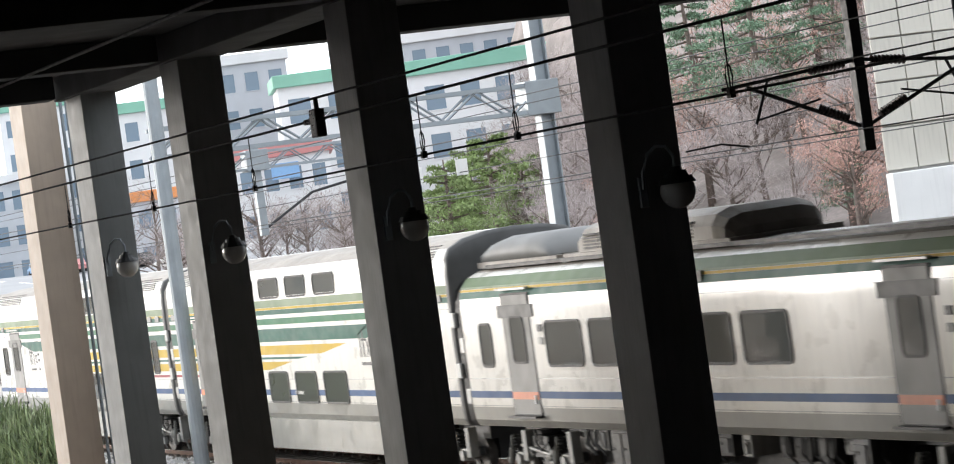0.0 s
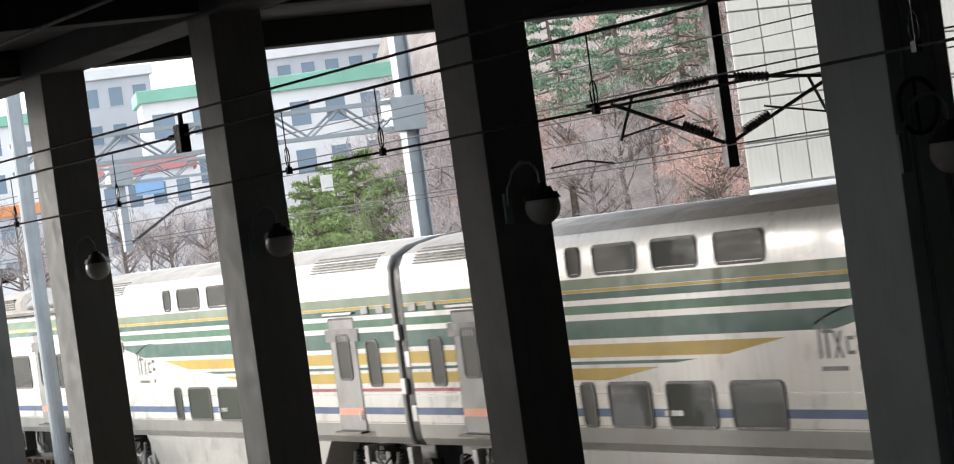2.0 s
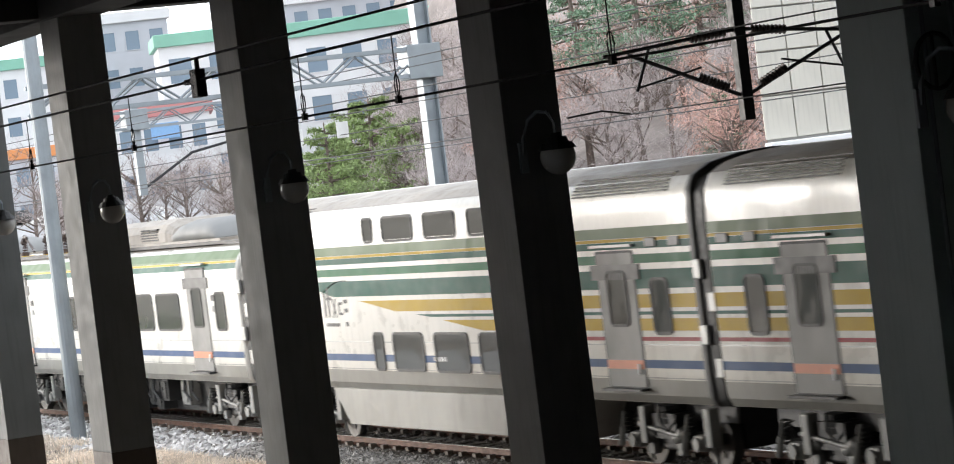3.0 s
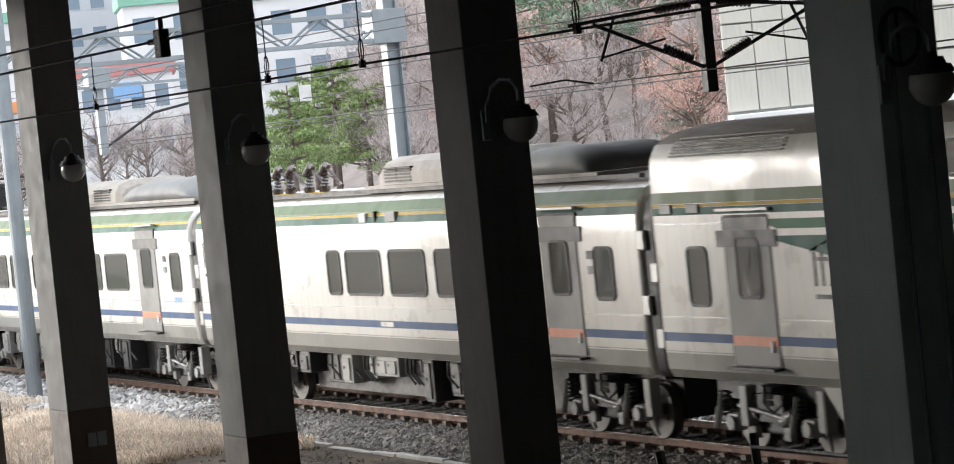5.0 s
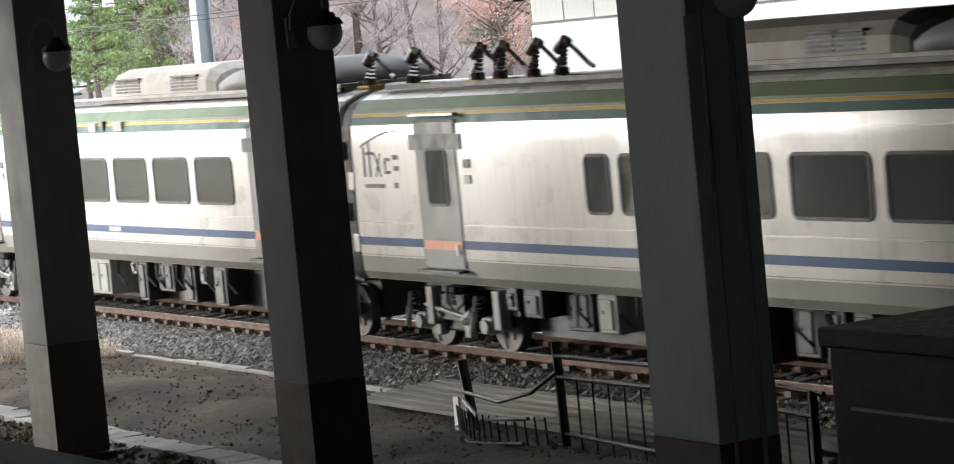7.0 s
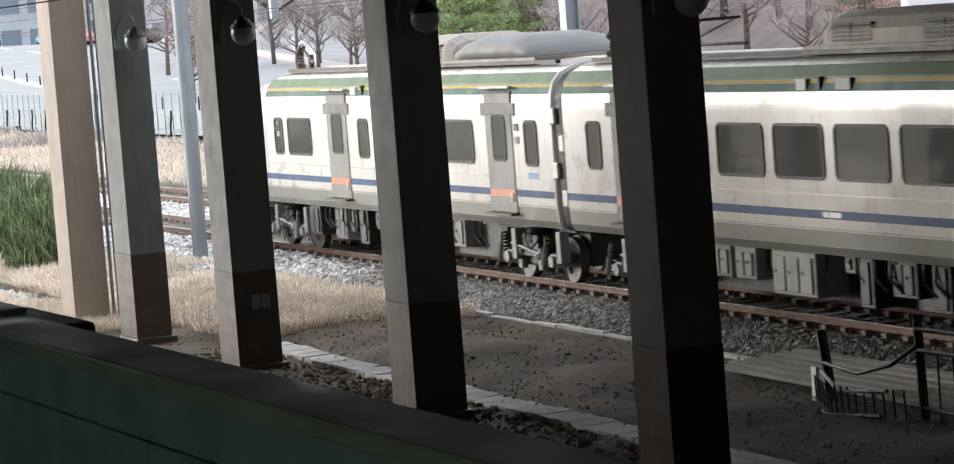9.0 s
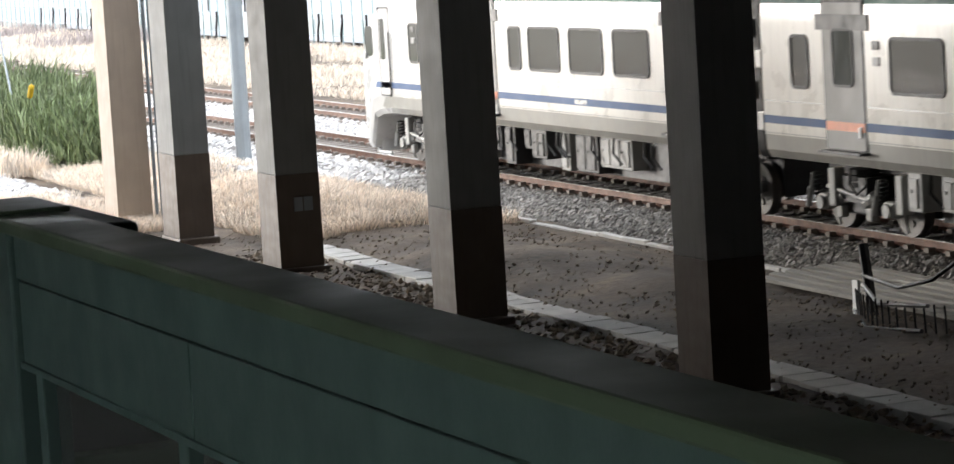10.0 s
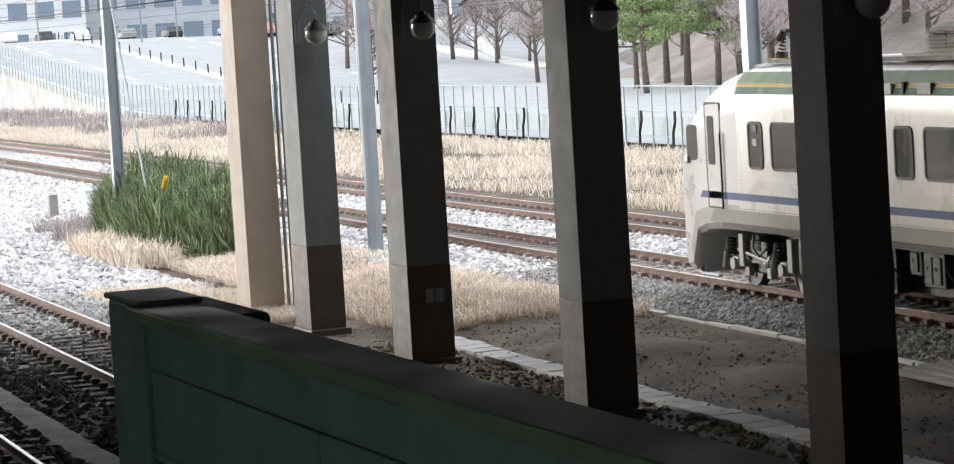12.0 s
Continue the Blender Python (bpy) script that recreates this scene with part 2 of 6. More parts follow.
def ballast_bed(yc, z, x0, x1, half=1.9, name="ballast"):
    bm = B()
    n = int((x1 - x0) / 1.0)
    prof = [(-half - 1.0, -0.45), (-half, -0.02), (-0.9, 0.0), (0.9, 0.0), (half, -0.02), (half + 1.0, -0.45)]
    rows = [[bm.verts.new((x0 + (x1 - x0) * i / n, yc + py, z - 0.2 + pz + 0.03 * noise.noise((i * 0.7, py * 2, yc)))) for py, pz in prof] for i in range(n + 1)]
    for a, b in zip(rows, rows[1:]):
        for j in range(len(prof) - 1):
            bm.faces.new((a[j], b[j], b[j + 1], a[j + 1]))
    solid(name, bm, M["ballast"], "grey crushed stone ballast under the track", "ballast", kind="structure", smooth=True)


def rail_mesh(x0, x1):
    bm = B()
    prof = [(-0.07, -0.16), (0.07, -0.16), (0.07, -0.14), (0.012, -0.115), (0.012, -0.04), (0.036, -0.03), (0.036, -0.004), (0.02, 0.0), (-0.02, 0.0), (-0.036, -0.004), (-0.036, -0.03), (-0.012, -0.04), (-0.012, -0.115), (-0.07, -0.14)]
    a = [bm.verts.new((x0, y, z)) for y, z in prof]
    b = [bm.verts.new((x1, y, z)) for y, z in prof]
    for i in range(len(prof)):
        j = (i + 1) % len(prof)
        bm.faces.new((a[i], a[j], b[j], b[i]))
    return bm


def track(name, yc, z, x0, x1, sx0, sx1, label):
    t = empty(name, 0, yc, z, label, "railway track", "railway tracks")
    for s in (-0.752, 0.752):
        bm = rail_mesh(x0, x1)
        bmesh.ops.translate(bm, verts=bm.verts, vec=(0, s, 0))
        part("rail", bm, M["rust"], t, "rusty steel rail")
        bm = B()
        box(bm, x0, x1, s - 0.026, s + 0.026, -0.002, 0.003)
        part("running_surface", bm, M["steel"], t, "polished rail head")
    bm = B()
    box(bm, -0.12, 0.12, -1.22, 1.22, -0.36, -0.165, 0.02)
    for s in (-0.752, 0.752):
        box(bm, -0.07, 0.07, s - 0.2, s - 0.08, -0.16, -0.09)
        box(bm, -0.07, 0.07, s + 0.08, s + 0.2, -0.16, -0.09)
    first = part("sleeper", bm, M["sleeper"], t, "concrete sleeper with rail clips")
    n = min(299, int((sx1 - sx0) / 0.62))
    first.location.x = sx0
    for i in range(1, n):
        o = first.copy()
        o.location.x = sx0 + i * 0.62
        scene.collection.objects.link(o)
    return t


ground()
TRACKS = (("main_track", 22.65, RAIL_Z), ("far_track", 27.0, RAIL_Z), ("near_track", 9.0, 0.38), ("platform_track", 4.95, 0.38))
for nm, yc, z in TRACKS:
    ballast_bed(yc, z, -420, 20)
track("main_track", 22.65, RAIL_Z, -420, 20, -140, 0, "main railway track with rusty rails on ballast")
track("far_track", 27.0, RAIL_Z, -420, 20, -140, 0, "far railway track with rusty rails")
track("near_track", 9.0, 0.38, -420, 20, -110, 0, "railway track on concrete sleepers")
track("platform_track", 4.95, 0.38, -420, 20, -60, 0, "shaded railway track beside the platform")


# ---- pillars and deck ----
SOIL = -0.3
PILLAR_Y = 13.82
PILLAR_W, PILLAR_D = 1.0, 0.62


def pillar(x, dado=True, w=PILLAR_W, d=PILLAR_D, y=PILLAR_Y, upper="pillar_grey", label="tall grey painted concrete pillar with brown base band"):
    p = empty("pillar", x, y, SOIL, label, "pillar", "pillars under the deck")
    zp = 1.63
    bm = B()
    box(bm, 0, w, 0, d, zp if dado else -0.3, 9.6, 0.012)
    part("shaft", bm, M[upper], p)
    if dado:
        bm = B()
        box(bm, -0.002, w + 0.002, -0.002, d + 0.002, 0.1, zp - 0.001, 0.004)
        part("dado", bm, M["pillar_brown"], p, "brown painted lower band")
        bm = B()
        box(bm, -0.04, w + 0.1, -0.04, d + 0.08, -0.5, 0.1, 0.03)
        part("footing", bm, M["pillar_brown"], p, "rough concrete footing")
    return p


for px, pw, pd in ((-52.1, 1.1, 0.66), (-45.85, 1.0, 0.74), (-37.74, 0.9, 0.75), (-29.72, 0.88, 0.71)):
    pillar(px, w=pw, d=pd)
# This pillar's colour is lightened because too little light reaches it.
pillar(-21.8, w=1.05, d=0.64, upper="pillar_lightened", label="tall grey-green pillar lightened for missing light, with joint lines and brown base band")
pillar(-56.2, dado=False, w=1.0, d=0.7, y=13.75, upper="pillar_tan", label="tan painted concrete end pillar")


def deck():
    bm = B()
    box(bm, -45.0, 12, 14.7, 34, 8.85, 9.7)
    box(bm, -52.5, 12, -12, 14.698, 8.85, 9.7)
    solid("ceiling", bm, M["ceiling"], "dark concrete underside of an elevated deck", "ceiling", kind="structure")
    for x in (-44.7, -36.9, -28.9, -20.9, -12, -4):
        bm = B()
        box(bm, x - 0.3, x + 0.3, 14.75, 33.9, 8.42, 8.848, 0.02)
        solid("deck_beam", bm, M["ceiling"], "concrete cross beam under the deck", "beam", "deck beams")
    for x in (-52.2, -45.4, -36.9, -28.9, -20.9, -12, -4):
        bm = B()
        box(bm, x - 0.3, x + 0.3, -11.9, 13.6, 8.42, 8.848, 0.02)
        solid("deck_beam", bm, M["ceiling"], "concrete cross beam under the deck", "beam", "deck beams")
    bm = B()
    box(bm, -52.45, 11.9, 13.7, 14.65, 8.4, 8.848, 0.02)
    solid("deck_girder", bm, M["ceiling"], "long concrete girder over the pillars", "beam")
    # Unseen walls added to keep light out; gaps let some onto pillars and partition.
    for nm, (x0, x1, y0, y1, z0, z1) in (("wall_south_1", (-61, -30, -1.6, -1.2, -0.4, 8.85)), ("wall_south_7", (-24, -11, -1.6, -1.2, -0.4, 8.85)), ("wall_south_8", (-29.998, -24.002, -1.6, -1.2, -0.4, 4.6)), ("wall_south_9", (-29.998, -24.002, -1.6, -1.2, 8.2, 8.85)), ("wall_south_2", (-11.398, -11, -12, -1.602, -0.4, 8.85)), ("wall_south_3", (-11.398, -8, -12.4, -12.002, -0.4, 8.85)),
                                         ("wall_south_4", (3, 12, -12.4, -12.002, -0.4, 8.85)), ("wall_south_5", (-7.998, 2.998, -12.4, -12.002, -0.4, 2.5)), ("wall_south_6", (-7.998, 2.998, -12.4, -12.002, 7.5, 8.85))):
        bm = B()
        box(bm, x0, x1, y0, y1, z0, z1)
        solid(nm, bm, M["ceiling"], "unseen dark wall added to block light", "wall", kind="structure")
    # East and north walls are likewise added out of view to darken the space.
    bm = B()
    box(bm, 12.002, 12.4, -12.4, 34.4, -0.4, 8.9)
    solid("wall_east", bm, M["ceiling"], "unseen dark wall added to block light", "wall", kind="structure")
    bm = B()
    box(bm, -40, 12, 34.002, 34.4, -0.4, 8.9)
    solid("wall_north", bm, M["ceiling"], "unseen dark wall added to block light", "wall", kind="structure")


deck()

# ---- rail cars ----
CAR_Y = 22.65


def profile(double):
    """Half outline of the body, from the sill to the roof's crown: distance from the middle, height over the rail."""
    if double:
        return [(1.46, 1.12), (1.53, 1.25), (1.56, 1.6), (1.56, 3.7), (1.55, 4.1), (1.53, 4.4), (1.42, 4.6), (1.1, 4.76), (0.6, 4.85), (0, 4.88)]
    return [(1.46, 1.12), (1.53, 1.25), (1.56, 1.6), (1.56, 3.3), (1.54, 3.6), (1.47, 3.82), (1.33, 3.98), (1.05, 4.1), (0.6, 4.18), (0, 4.2)]


def half_width(prof, z):
    for (w0, z0), (w1, z1) in zip(prof, prof[1:]):
        if z0 <= z <= z1:
            return w0 + (w1 - w0) * (z - z0) / (z1 - z0)
    return prof[-1][0]


def shell(prof, x0, x1, z0, z1, off=0.0, side=-1, skew0=0.0, skew1=0.0):
    """A strip of the side that follows the body's outline between two heights; skew slants its ends."""
    bm = B()
    zs = sorted({z0, z1, *[z for _, z in prof if z0 < z < z1]})
    def xa(z):
        return x0 + skew0 * (z - z0) / (z1 - z0)
    def xb(z):
        return x1 + skew1 * (z - z0) / (z1 - z0)
    rows = []
    for o in (off, -0.03):
        rows.append([(bm.verts.new((xa(z), side * (half_width(prof, z) + o), z)), bm.verts.new((xb(z), side * (half_width(prof, z) + o), z))) for z in zs])
    f, g = rows
    for i in range(len(zs) - 1):
        bm.faces.new((f[i][0], f[i][1], f[i + 1][1], f[i + 1][0]))
        bm.faces.new((g[i][0], g[i][1], g[i + 1][1], g[i + 1][0]))
        bm.faces.new((f[i][0], f[i + 1][0], g[i + 1][0], g[i][0]))
        bm.faces.new((f[i][1], f[i + 1][1], g[i + 1][1], g[i][1]))
    bm.faces.new((f[0][0], f[0][1], g[0][1], g[0][0]))
    bm.faces.new((f[-1][0], f[-1][1], g[-1][1], g[-1][0]))
    return bm


def body_mesh(prof, sections):
    """Loft of the outline; sections: x, scale of width, scale of height, sill height."""
    bm = B()
    rings = []
    ring = [(-w, z) for w, z in prof] + [(w, z) for w, z in reversed(prof[:-1])]
    top = prof[-1][1]
    for x, sw, sh, base in sections:
        rings.append([bm.verts.new((x, y * sw, base + (z - prof[0][1]) * (sh * top - base) / (top - prof[0][1]))) for y, z in ring])
    for a, b in zip(rings, rings[1:]):
        for j in range(len(ring)):
            k = (j + 1) % len(ring)
            bm.faces.new((a[j], a[k], b[k], b[j]))
    bm.faces.new(rings[0])
    bm.faces.new(rings[-1][::-1])
    return bm


def rounded(bm, x0, x1, z0, z1, y0, y1, r, n=4):
    """A plate with rounded corners in the plane of the car's side, from y0 to y1."""
    pts = []
    for cx, cz, a in ((x1 - r, z1 - r, 0), (x0 + r, z1 - r, 90), (x0 + r, z0 + r, 180), (x1 - r, z0 + r, 270)):
        for i in range(n + 1):
            t = radians(a + 90 * i / n)
            pts.append((cx + r * math.cos(t), cz + r * math.sin(t)))
    a = [bm.verts.new((x, y0, z)) for x, z in pts]
    b = [bm.verts.new((x, y1, z)) for x, z in pts]
    for i in range(len(pts)):
        j = (i + 1) % len(pts)
        bm.faces.new((a[i], a[j], b[j], b[i]))
    bm.faces.new(a)
    bm.faces.new(b[::-1])
    return bm


def ring_plate(bm, x0, x1, z0, z1, y0, y1, r, t, n=4):
    """A frame with rounded corners, t wide."""
    def loop(e, rr):
        pts = []
        for cx, cz, a in ((x1 - e - rr, z1 - e - rr, 0), (x0 + e + rr, z1 - e - rr, 90), (x0 + e + rr, z0 + e + rr, 180), (x1 - e - rr, z0 + e + rr, 270)):
            for i in range(n + 1):
                u = radians(a + 90 * i / n)
                pts.append((cx + rr * math.cos(u), cz + rr * math.sin(u)))
        return pts
    o, i_ = loop(0, r), loop(t, max(0.02, r - t))
    vo = [[bm.verts.new((x, y, z)) for x, z in o] for y in (y0, y1)]
    vi = [[bm.verts.new((x, y, z)) for x, z in i_] for y in (y0, y1)]
    m = len(o)
    for i in range(m):
        j = (i + 1) % m
        bm.faces.new((vo[0][i], vo[0][j], vi[0][j], vi[0][i]))
        bm.faces.new((vo[1][i], vo[1][j], vi[1][j], vi[1][i]))
        bm.faces.new((vo[0][i], vo[0][j], vo[1][j], vo[1][i]))
        bm.faces.new((vi[0][i], vi[0][j], vi[1][j], vi[1][i]))
    return bm


def window(car, prof, x0, x1, z0, z1, r=0.13):
    y = -half_width(prof, (z0 + z1) / 2)
    bm = B()
    ring_plate(bm, x0, x1, z0, z1, y - 0.022, y + 0.05, r, 0.045)
    w = part("window", bm, M["rubber"], car, "dark tinted window in a black rubber frame")
    bm = B()
    rounded(bm, x0 + 0.03, x1 - 0.03, z0 + 0.03, z1 - 0.03, y - 0.008, y + 0.03, max(0.03, r - 0.03))
    part("pane", bm, M["glass"], w)


def door(car, prof, x0, x1, z0, z1, flip=1):
    y = -half_width(prof, (z0 + z1) / 2)
    bm = B()
    rounded(bm, x0, x1, z0, z1, y - 0.012, y + 0.06, 0.04)
    d = part("door", bm, M["door_grey"], car, "grey entrance door with a narrow window")
    bm = B()
    ring_plate(bm, x0 + 0.28, x1 - 0.28, z0 + 0.95, z0 + 1.85, y - 0.03, y + 0.04, 0.12, 0.04)
    part("window_frame", bm, M["rubber"], d)
    bm = B()
    rounded(bm, x0 + 0.3, x1 - 0.3, z0 + 0.97, z0 + 1.83, y - 0.02, y + 0.03, 0.1)
    part("pane", bm, M["glass"], d)
    bm = B()
    box(bm, x0 + 0.005, x1 - 0.005, y - 0.018, y, z0 + 0.28, z0 + 0.42)
    part("warning_band", bm, M["orange"], d, "orange band across the door")
    bm = B()
    box(bm, x1 - 0.16, x1 - 0.1, y - 0.04, y, z0 + 0.2, z0 + 0.36)
    part("handle", bm, M["white"], d, "pale door handle")
    bm = B()
    box(bm, x0 - 0.03, x1 + 0.05, y - 0.16, y + 0.03, z0 - 0.06, z0 - 0.02)
    part("step", bm, M["black_metal"], d, "dark folding step")
    bm = B()
    ring_plate(bm, x0 - 0.04, x1 + 0.04, z0 - 0.02, z1 + 0.04, y - 0.005, y + 0.03, 0.05, 0.045)
    part("seal", bm, M["rubber"], d)
    bm = B()
    box(bm, x0 - 0.22, x1 + 0.2, y - 0.02, y, z1 - 0.42, z1 - 0.18)
    part("door_header", bm, M["collar"], d, "grey cover over the door")
    bm = B()
    box(bm, x0 - 0.1, x1 + 0.1, y - 0.07, y + 0.02, z1 + 0.1, z1 + 0.14)
    part("rain_gutter", bm, M["car_silver"], d)


def bogie(car, xc):
    bm = B()
    for s in (-1, 1):
        box(bm, xc - 1.55, xc + 1.55, s * 1.0 - 0.08, s * 1.0 + 0.08, 0.42, 0.6, 0.03)
        box(bm, xc - 0.5, xc + 0.5, s * 1.0 - 0.1, s * 1.0 + 0.1, 0.3, 0.72, 0.04)
    box(bm, xc - 0.4, xc + 0.4, -1.2, 1.2, 0.5, 0.9)
    # Black block added between the wheels to darken the gaps.
    box(bm, xc - 1.5, xc + 1.5, -0.6, 0.6, 0.3, 1.1)
    b = part("bogie", bm, M["black_metal"], car, "grimy black bogie frame")

    def bit(nm, build, m, label=""):
        bm = B()
        build(bm)
        part(nm, bm, M[m], b, label)
    for a in (-1.05, 1.05):
        bit("axle_box", lambda bm: (box(bm, xc + a - 0.17, xc + a + 0.17, -1.2, -1.02, 0.32, 0.58, 0.05), tube(bm, [(xc + a, -1.2, 0.44), (xc + a, -1.25, 0.44)], 0.11, 12)), "gear_grey", "grey axle box")
        for d in (-0.28, 0.28):
            bit("spring", lambda bm: tube(bm, [(xc + a + d + 0.075 * math.cos(0.9 * k), -1.1 + 0.075 * math.sin(0.9 * k), 0.5 + 0.01 * k) for k in range(41)], 0.02, 4), "black_metal")
        bit("damper", lambda bm: (tube(bm, [(xc + a - 0.42, -1.22, 0.36), (xc + a - 0.3, -1.22, 0.66)], 0.055, 8), tube(bm, [(xc + a - 0.3, -1.22, 0.66), (xc + a - 0.22, -1.22, 0.9)], 0.03, 8)), "gear_grey", "pale damper")
        bit("sand_box", lambda bm: (box(bm, xc + a + 0.42, xc + a + 0.62, -1.3, -1.1, 0.42, 1.02, 0.02), tube(bm, [(xc + a + 0.5, -1.2, 0.42), (xc + a + 0.42, -1.1, 0.12)], 0.025, 6)), "gear_grey", "pale sand box with a hose")
        bit("brake_unit", lambda bm: (tube(bm, [(xc + a * 0.45 - 0.12, -1.15, 0.5), (xc + a * 0.45 + 0.14, -1.15, 0.62)], 0.11, 10), box(bm, xc + a * 0.45 - 0.08, xc + a * 0.45 + 0.1, -1.22, -1.1, 0.24, 0.44, 0.02)), "gear_grey", "brake cylinder")
    bit("link_rod", lambda bm: tube(bm, [(xc - 0.75, -1.24, 0.72), (xc + 0.55, -1.24, 0.56)], 0.035, 8), "gear_grey", "pale link rod")
    bit("air_hose", lambda bm: tube(bm, [(xc + 0.1, -1.3, 1.05), (xc + 0.16, -1.36, 0.8), (xc + 0.36, -1.34, 0.66), (xc + 0.5, -1.25, 0.8)], 0.025, 6), "rubber")
    bit("air_spring", lambda bm: [tube(bm, [(xc, -1.0, 0.74 + 0.1 * k), (xc, -1.0, 0.82 + 0.1 * k)], 0.26, 14) for k in range(3)], "rubber", "black air spring")
    sets = []
    for a in (-1.05, 1.05):
        bm = B()
        for s in (-0.75, 0.75):
            tube(bm, [(0, s - 0.065, 0), (0, s + 0.065, 0)], 0.43, 28)
            tube(bm, [(0, s - 0.1 * (1 if s > 0 else -1), 0), (0, s - 0.06 * (1 if s > 0 else -1), 0)], 0.455, 28)
        tube(bm, [(0, -0.95, 0), (0, 0.95, 0)], 0.08, 10)
        for k in range(3):
            u = 2 * math.pi * k / 3
            tube(bm, [(0.22 * math.cos(u), -0.84, 0.22 * math.sin(u)), (0.22 * math.cos(u), -0.80, 0.22 * math.sin(u))], 0.06, 8)
        w = part("wheelset", bm, M["wheel_steel"], car, "grimy steel wheels on an axle")
        w.matrix_basis = pose(xc + a, 0, 0.43)
        sets.append(w)
    return sets


def underfloor(car, x0, x1, rnd):
    x = x0
    while x < x1 - 0.5:
        w = rnd.choice((0.3, 0.4, 0.5, 0.7, 1.0, 1.4))
        h = rnd.uniform(0.3, 0.8)
        gap = rnd.uniform(0.12, 0.6)
        if x + w > x1:
            break
        bm = B()
        y0 = -1.4 + rnd.uniform(0, 0.35)
        box(bm, x, x + w, y0, 1.3, 1.1 - h, 1.11, 0.02)
        n = max(1, round(w / 0.45))
        for i in range(n):
            a = x + 0.05 + (w - 0.1) * i / n
            box(bm, a, a + (w - 0.1) / n - 0.05, y0 - 0.03, y0 + 0.02, 1.1 - h + 0.06, 1.02, 0.012)
            box(bm, a + 0.05, a + 0.12, y0 - 0.05, y0, 1.1 - h * 0.5, 1.1 - h * 0.5 + 0.05)
        part("equipment_case", bm, M["gear_grey"] if rnd.random() < 0.5 else M["black_metal"], car, "weathered underfloor equipment case")
        x += w + gap
    bm = B()
    box(bm, x0 - 3.4, x1 + 3.4, -0.85, 0.85, 0.95, 1.115)
    # Black block added behind the cases so the gaps under the floor look dark.
    box(bm, x0, x1, -0.8, 0.8, 0.3, 1.1)
    for i in range(14):
        a = x0 + (x1 - x0) * rnd.random()
        tube(bm, [(a, -1.2, 1.1), (a + 0.05, -1.25, 0.8), (a + 0.3, -1.2, 0.6)], 0.025, 5)
    part("underframe", bm, M["black_metal"], car, "dark underframe with pipes and an added black filler")


def roof_unit(car, x0, x1, z, h=0.5, label="beige roof air-conditioning unit with louvres"):
    bm = B()
    ring = [(-1.0, 0), (-1.0, h * 0.45), (-0.88, h * 0.8), (-0.6, h), (0.6, h), (0.88, h * 0.8), (1.0, h * 0.45), (1.0, 0)]
    secs = [(x0, 0.8, 0.3), (x0 + 0.12, 0.92, 0.75), (x0 + 0.4, 1, 1), (x1 - 0.4, 1, 1), (x1 - 0.12, 0.92, 0.75), (x1, 0.8, 0.3)]
    rings = [[bm.verts.new((x, y * s, z + q * t)) for y, q in ring] for x, s, t in secs]
    for a, b in zip(rings, rings[1:]):
        for j in range(len(ring) - 1):
            bm.faces.new((a[j], a[j + 1], b[j + 1], b[j]))
        bm.faces.new((a[-1], a[0], b[0], b[-1]))
    bm.faces.new(rings[0])
    bm.faces.new(rings[-1][::-1])
    u = part("roof_unit", bm, M["car_roof"], car, label, smooth=False)
    for xa in (x0 + 0.55, x0 + (x1 - x0) * 0.62):
        bm = B()
        for r in range(5):
            for c in range(2):
                box(bm, xa + c * 0.62, xa + c * 0.62 + 0.56, -1.012, -0.9, z + 0.05 + r * 0.06 * h / 0.5, z + 0.085 + r * 0.06 * h / 0.5)
        part("louvre", bm, M["rubber"], u, "dark slotted louvre")
    bm = B()
    box(bm, x0 - 0.3, x1 + 0.3, -1.06, 1.06, z - 0.12, z - 0.003)
    part("roof_plinth", bm, M["car_roof"], u)
    return u


def fairing(car, x0, x1, z):
    bm = B()
    n = 10
    rings = []
    for i in range(n + 1):
        t = i / n
        x = x0 + (x1 - x0) * t
        h = 0.44 * min(1, (t * 3 + 0.55), ((1 - t) * 4) ** 0.6 + 0.05)
        rings.append([bm.verts.new((x, y, z + q * h)) for y, q in ((-1.02, 0), (-1.02, 0.45), (-0.9, 0.8), (-0.55, 1), (0.55, 1), (0.9, 0.8), (1.02, 0.45), (1.02, 0))])
    for a, b in zip(rings, rings[1:]):
        for j in range(8):
            bm.faces.new((a[j], a[(j + 1) % 8], b[(j + 1) % 8], b[j]))
    bm.faces.new(rings[0])
    bm.faces.new(rings[-1][::-1])
    part("roof_fairing", bm, M["fairing"], car, "smooth grey roof fairing", smooth=True)
    bm = B()
    box(bm, x0 - 0.1, x1 + 0.3, -1.06, 1.06, z - 0.12, z - 0.003)
    part("fairing_plinth", bm, M["car_roof"], car)


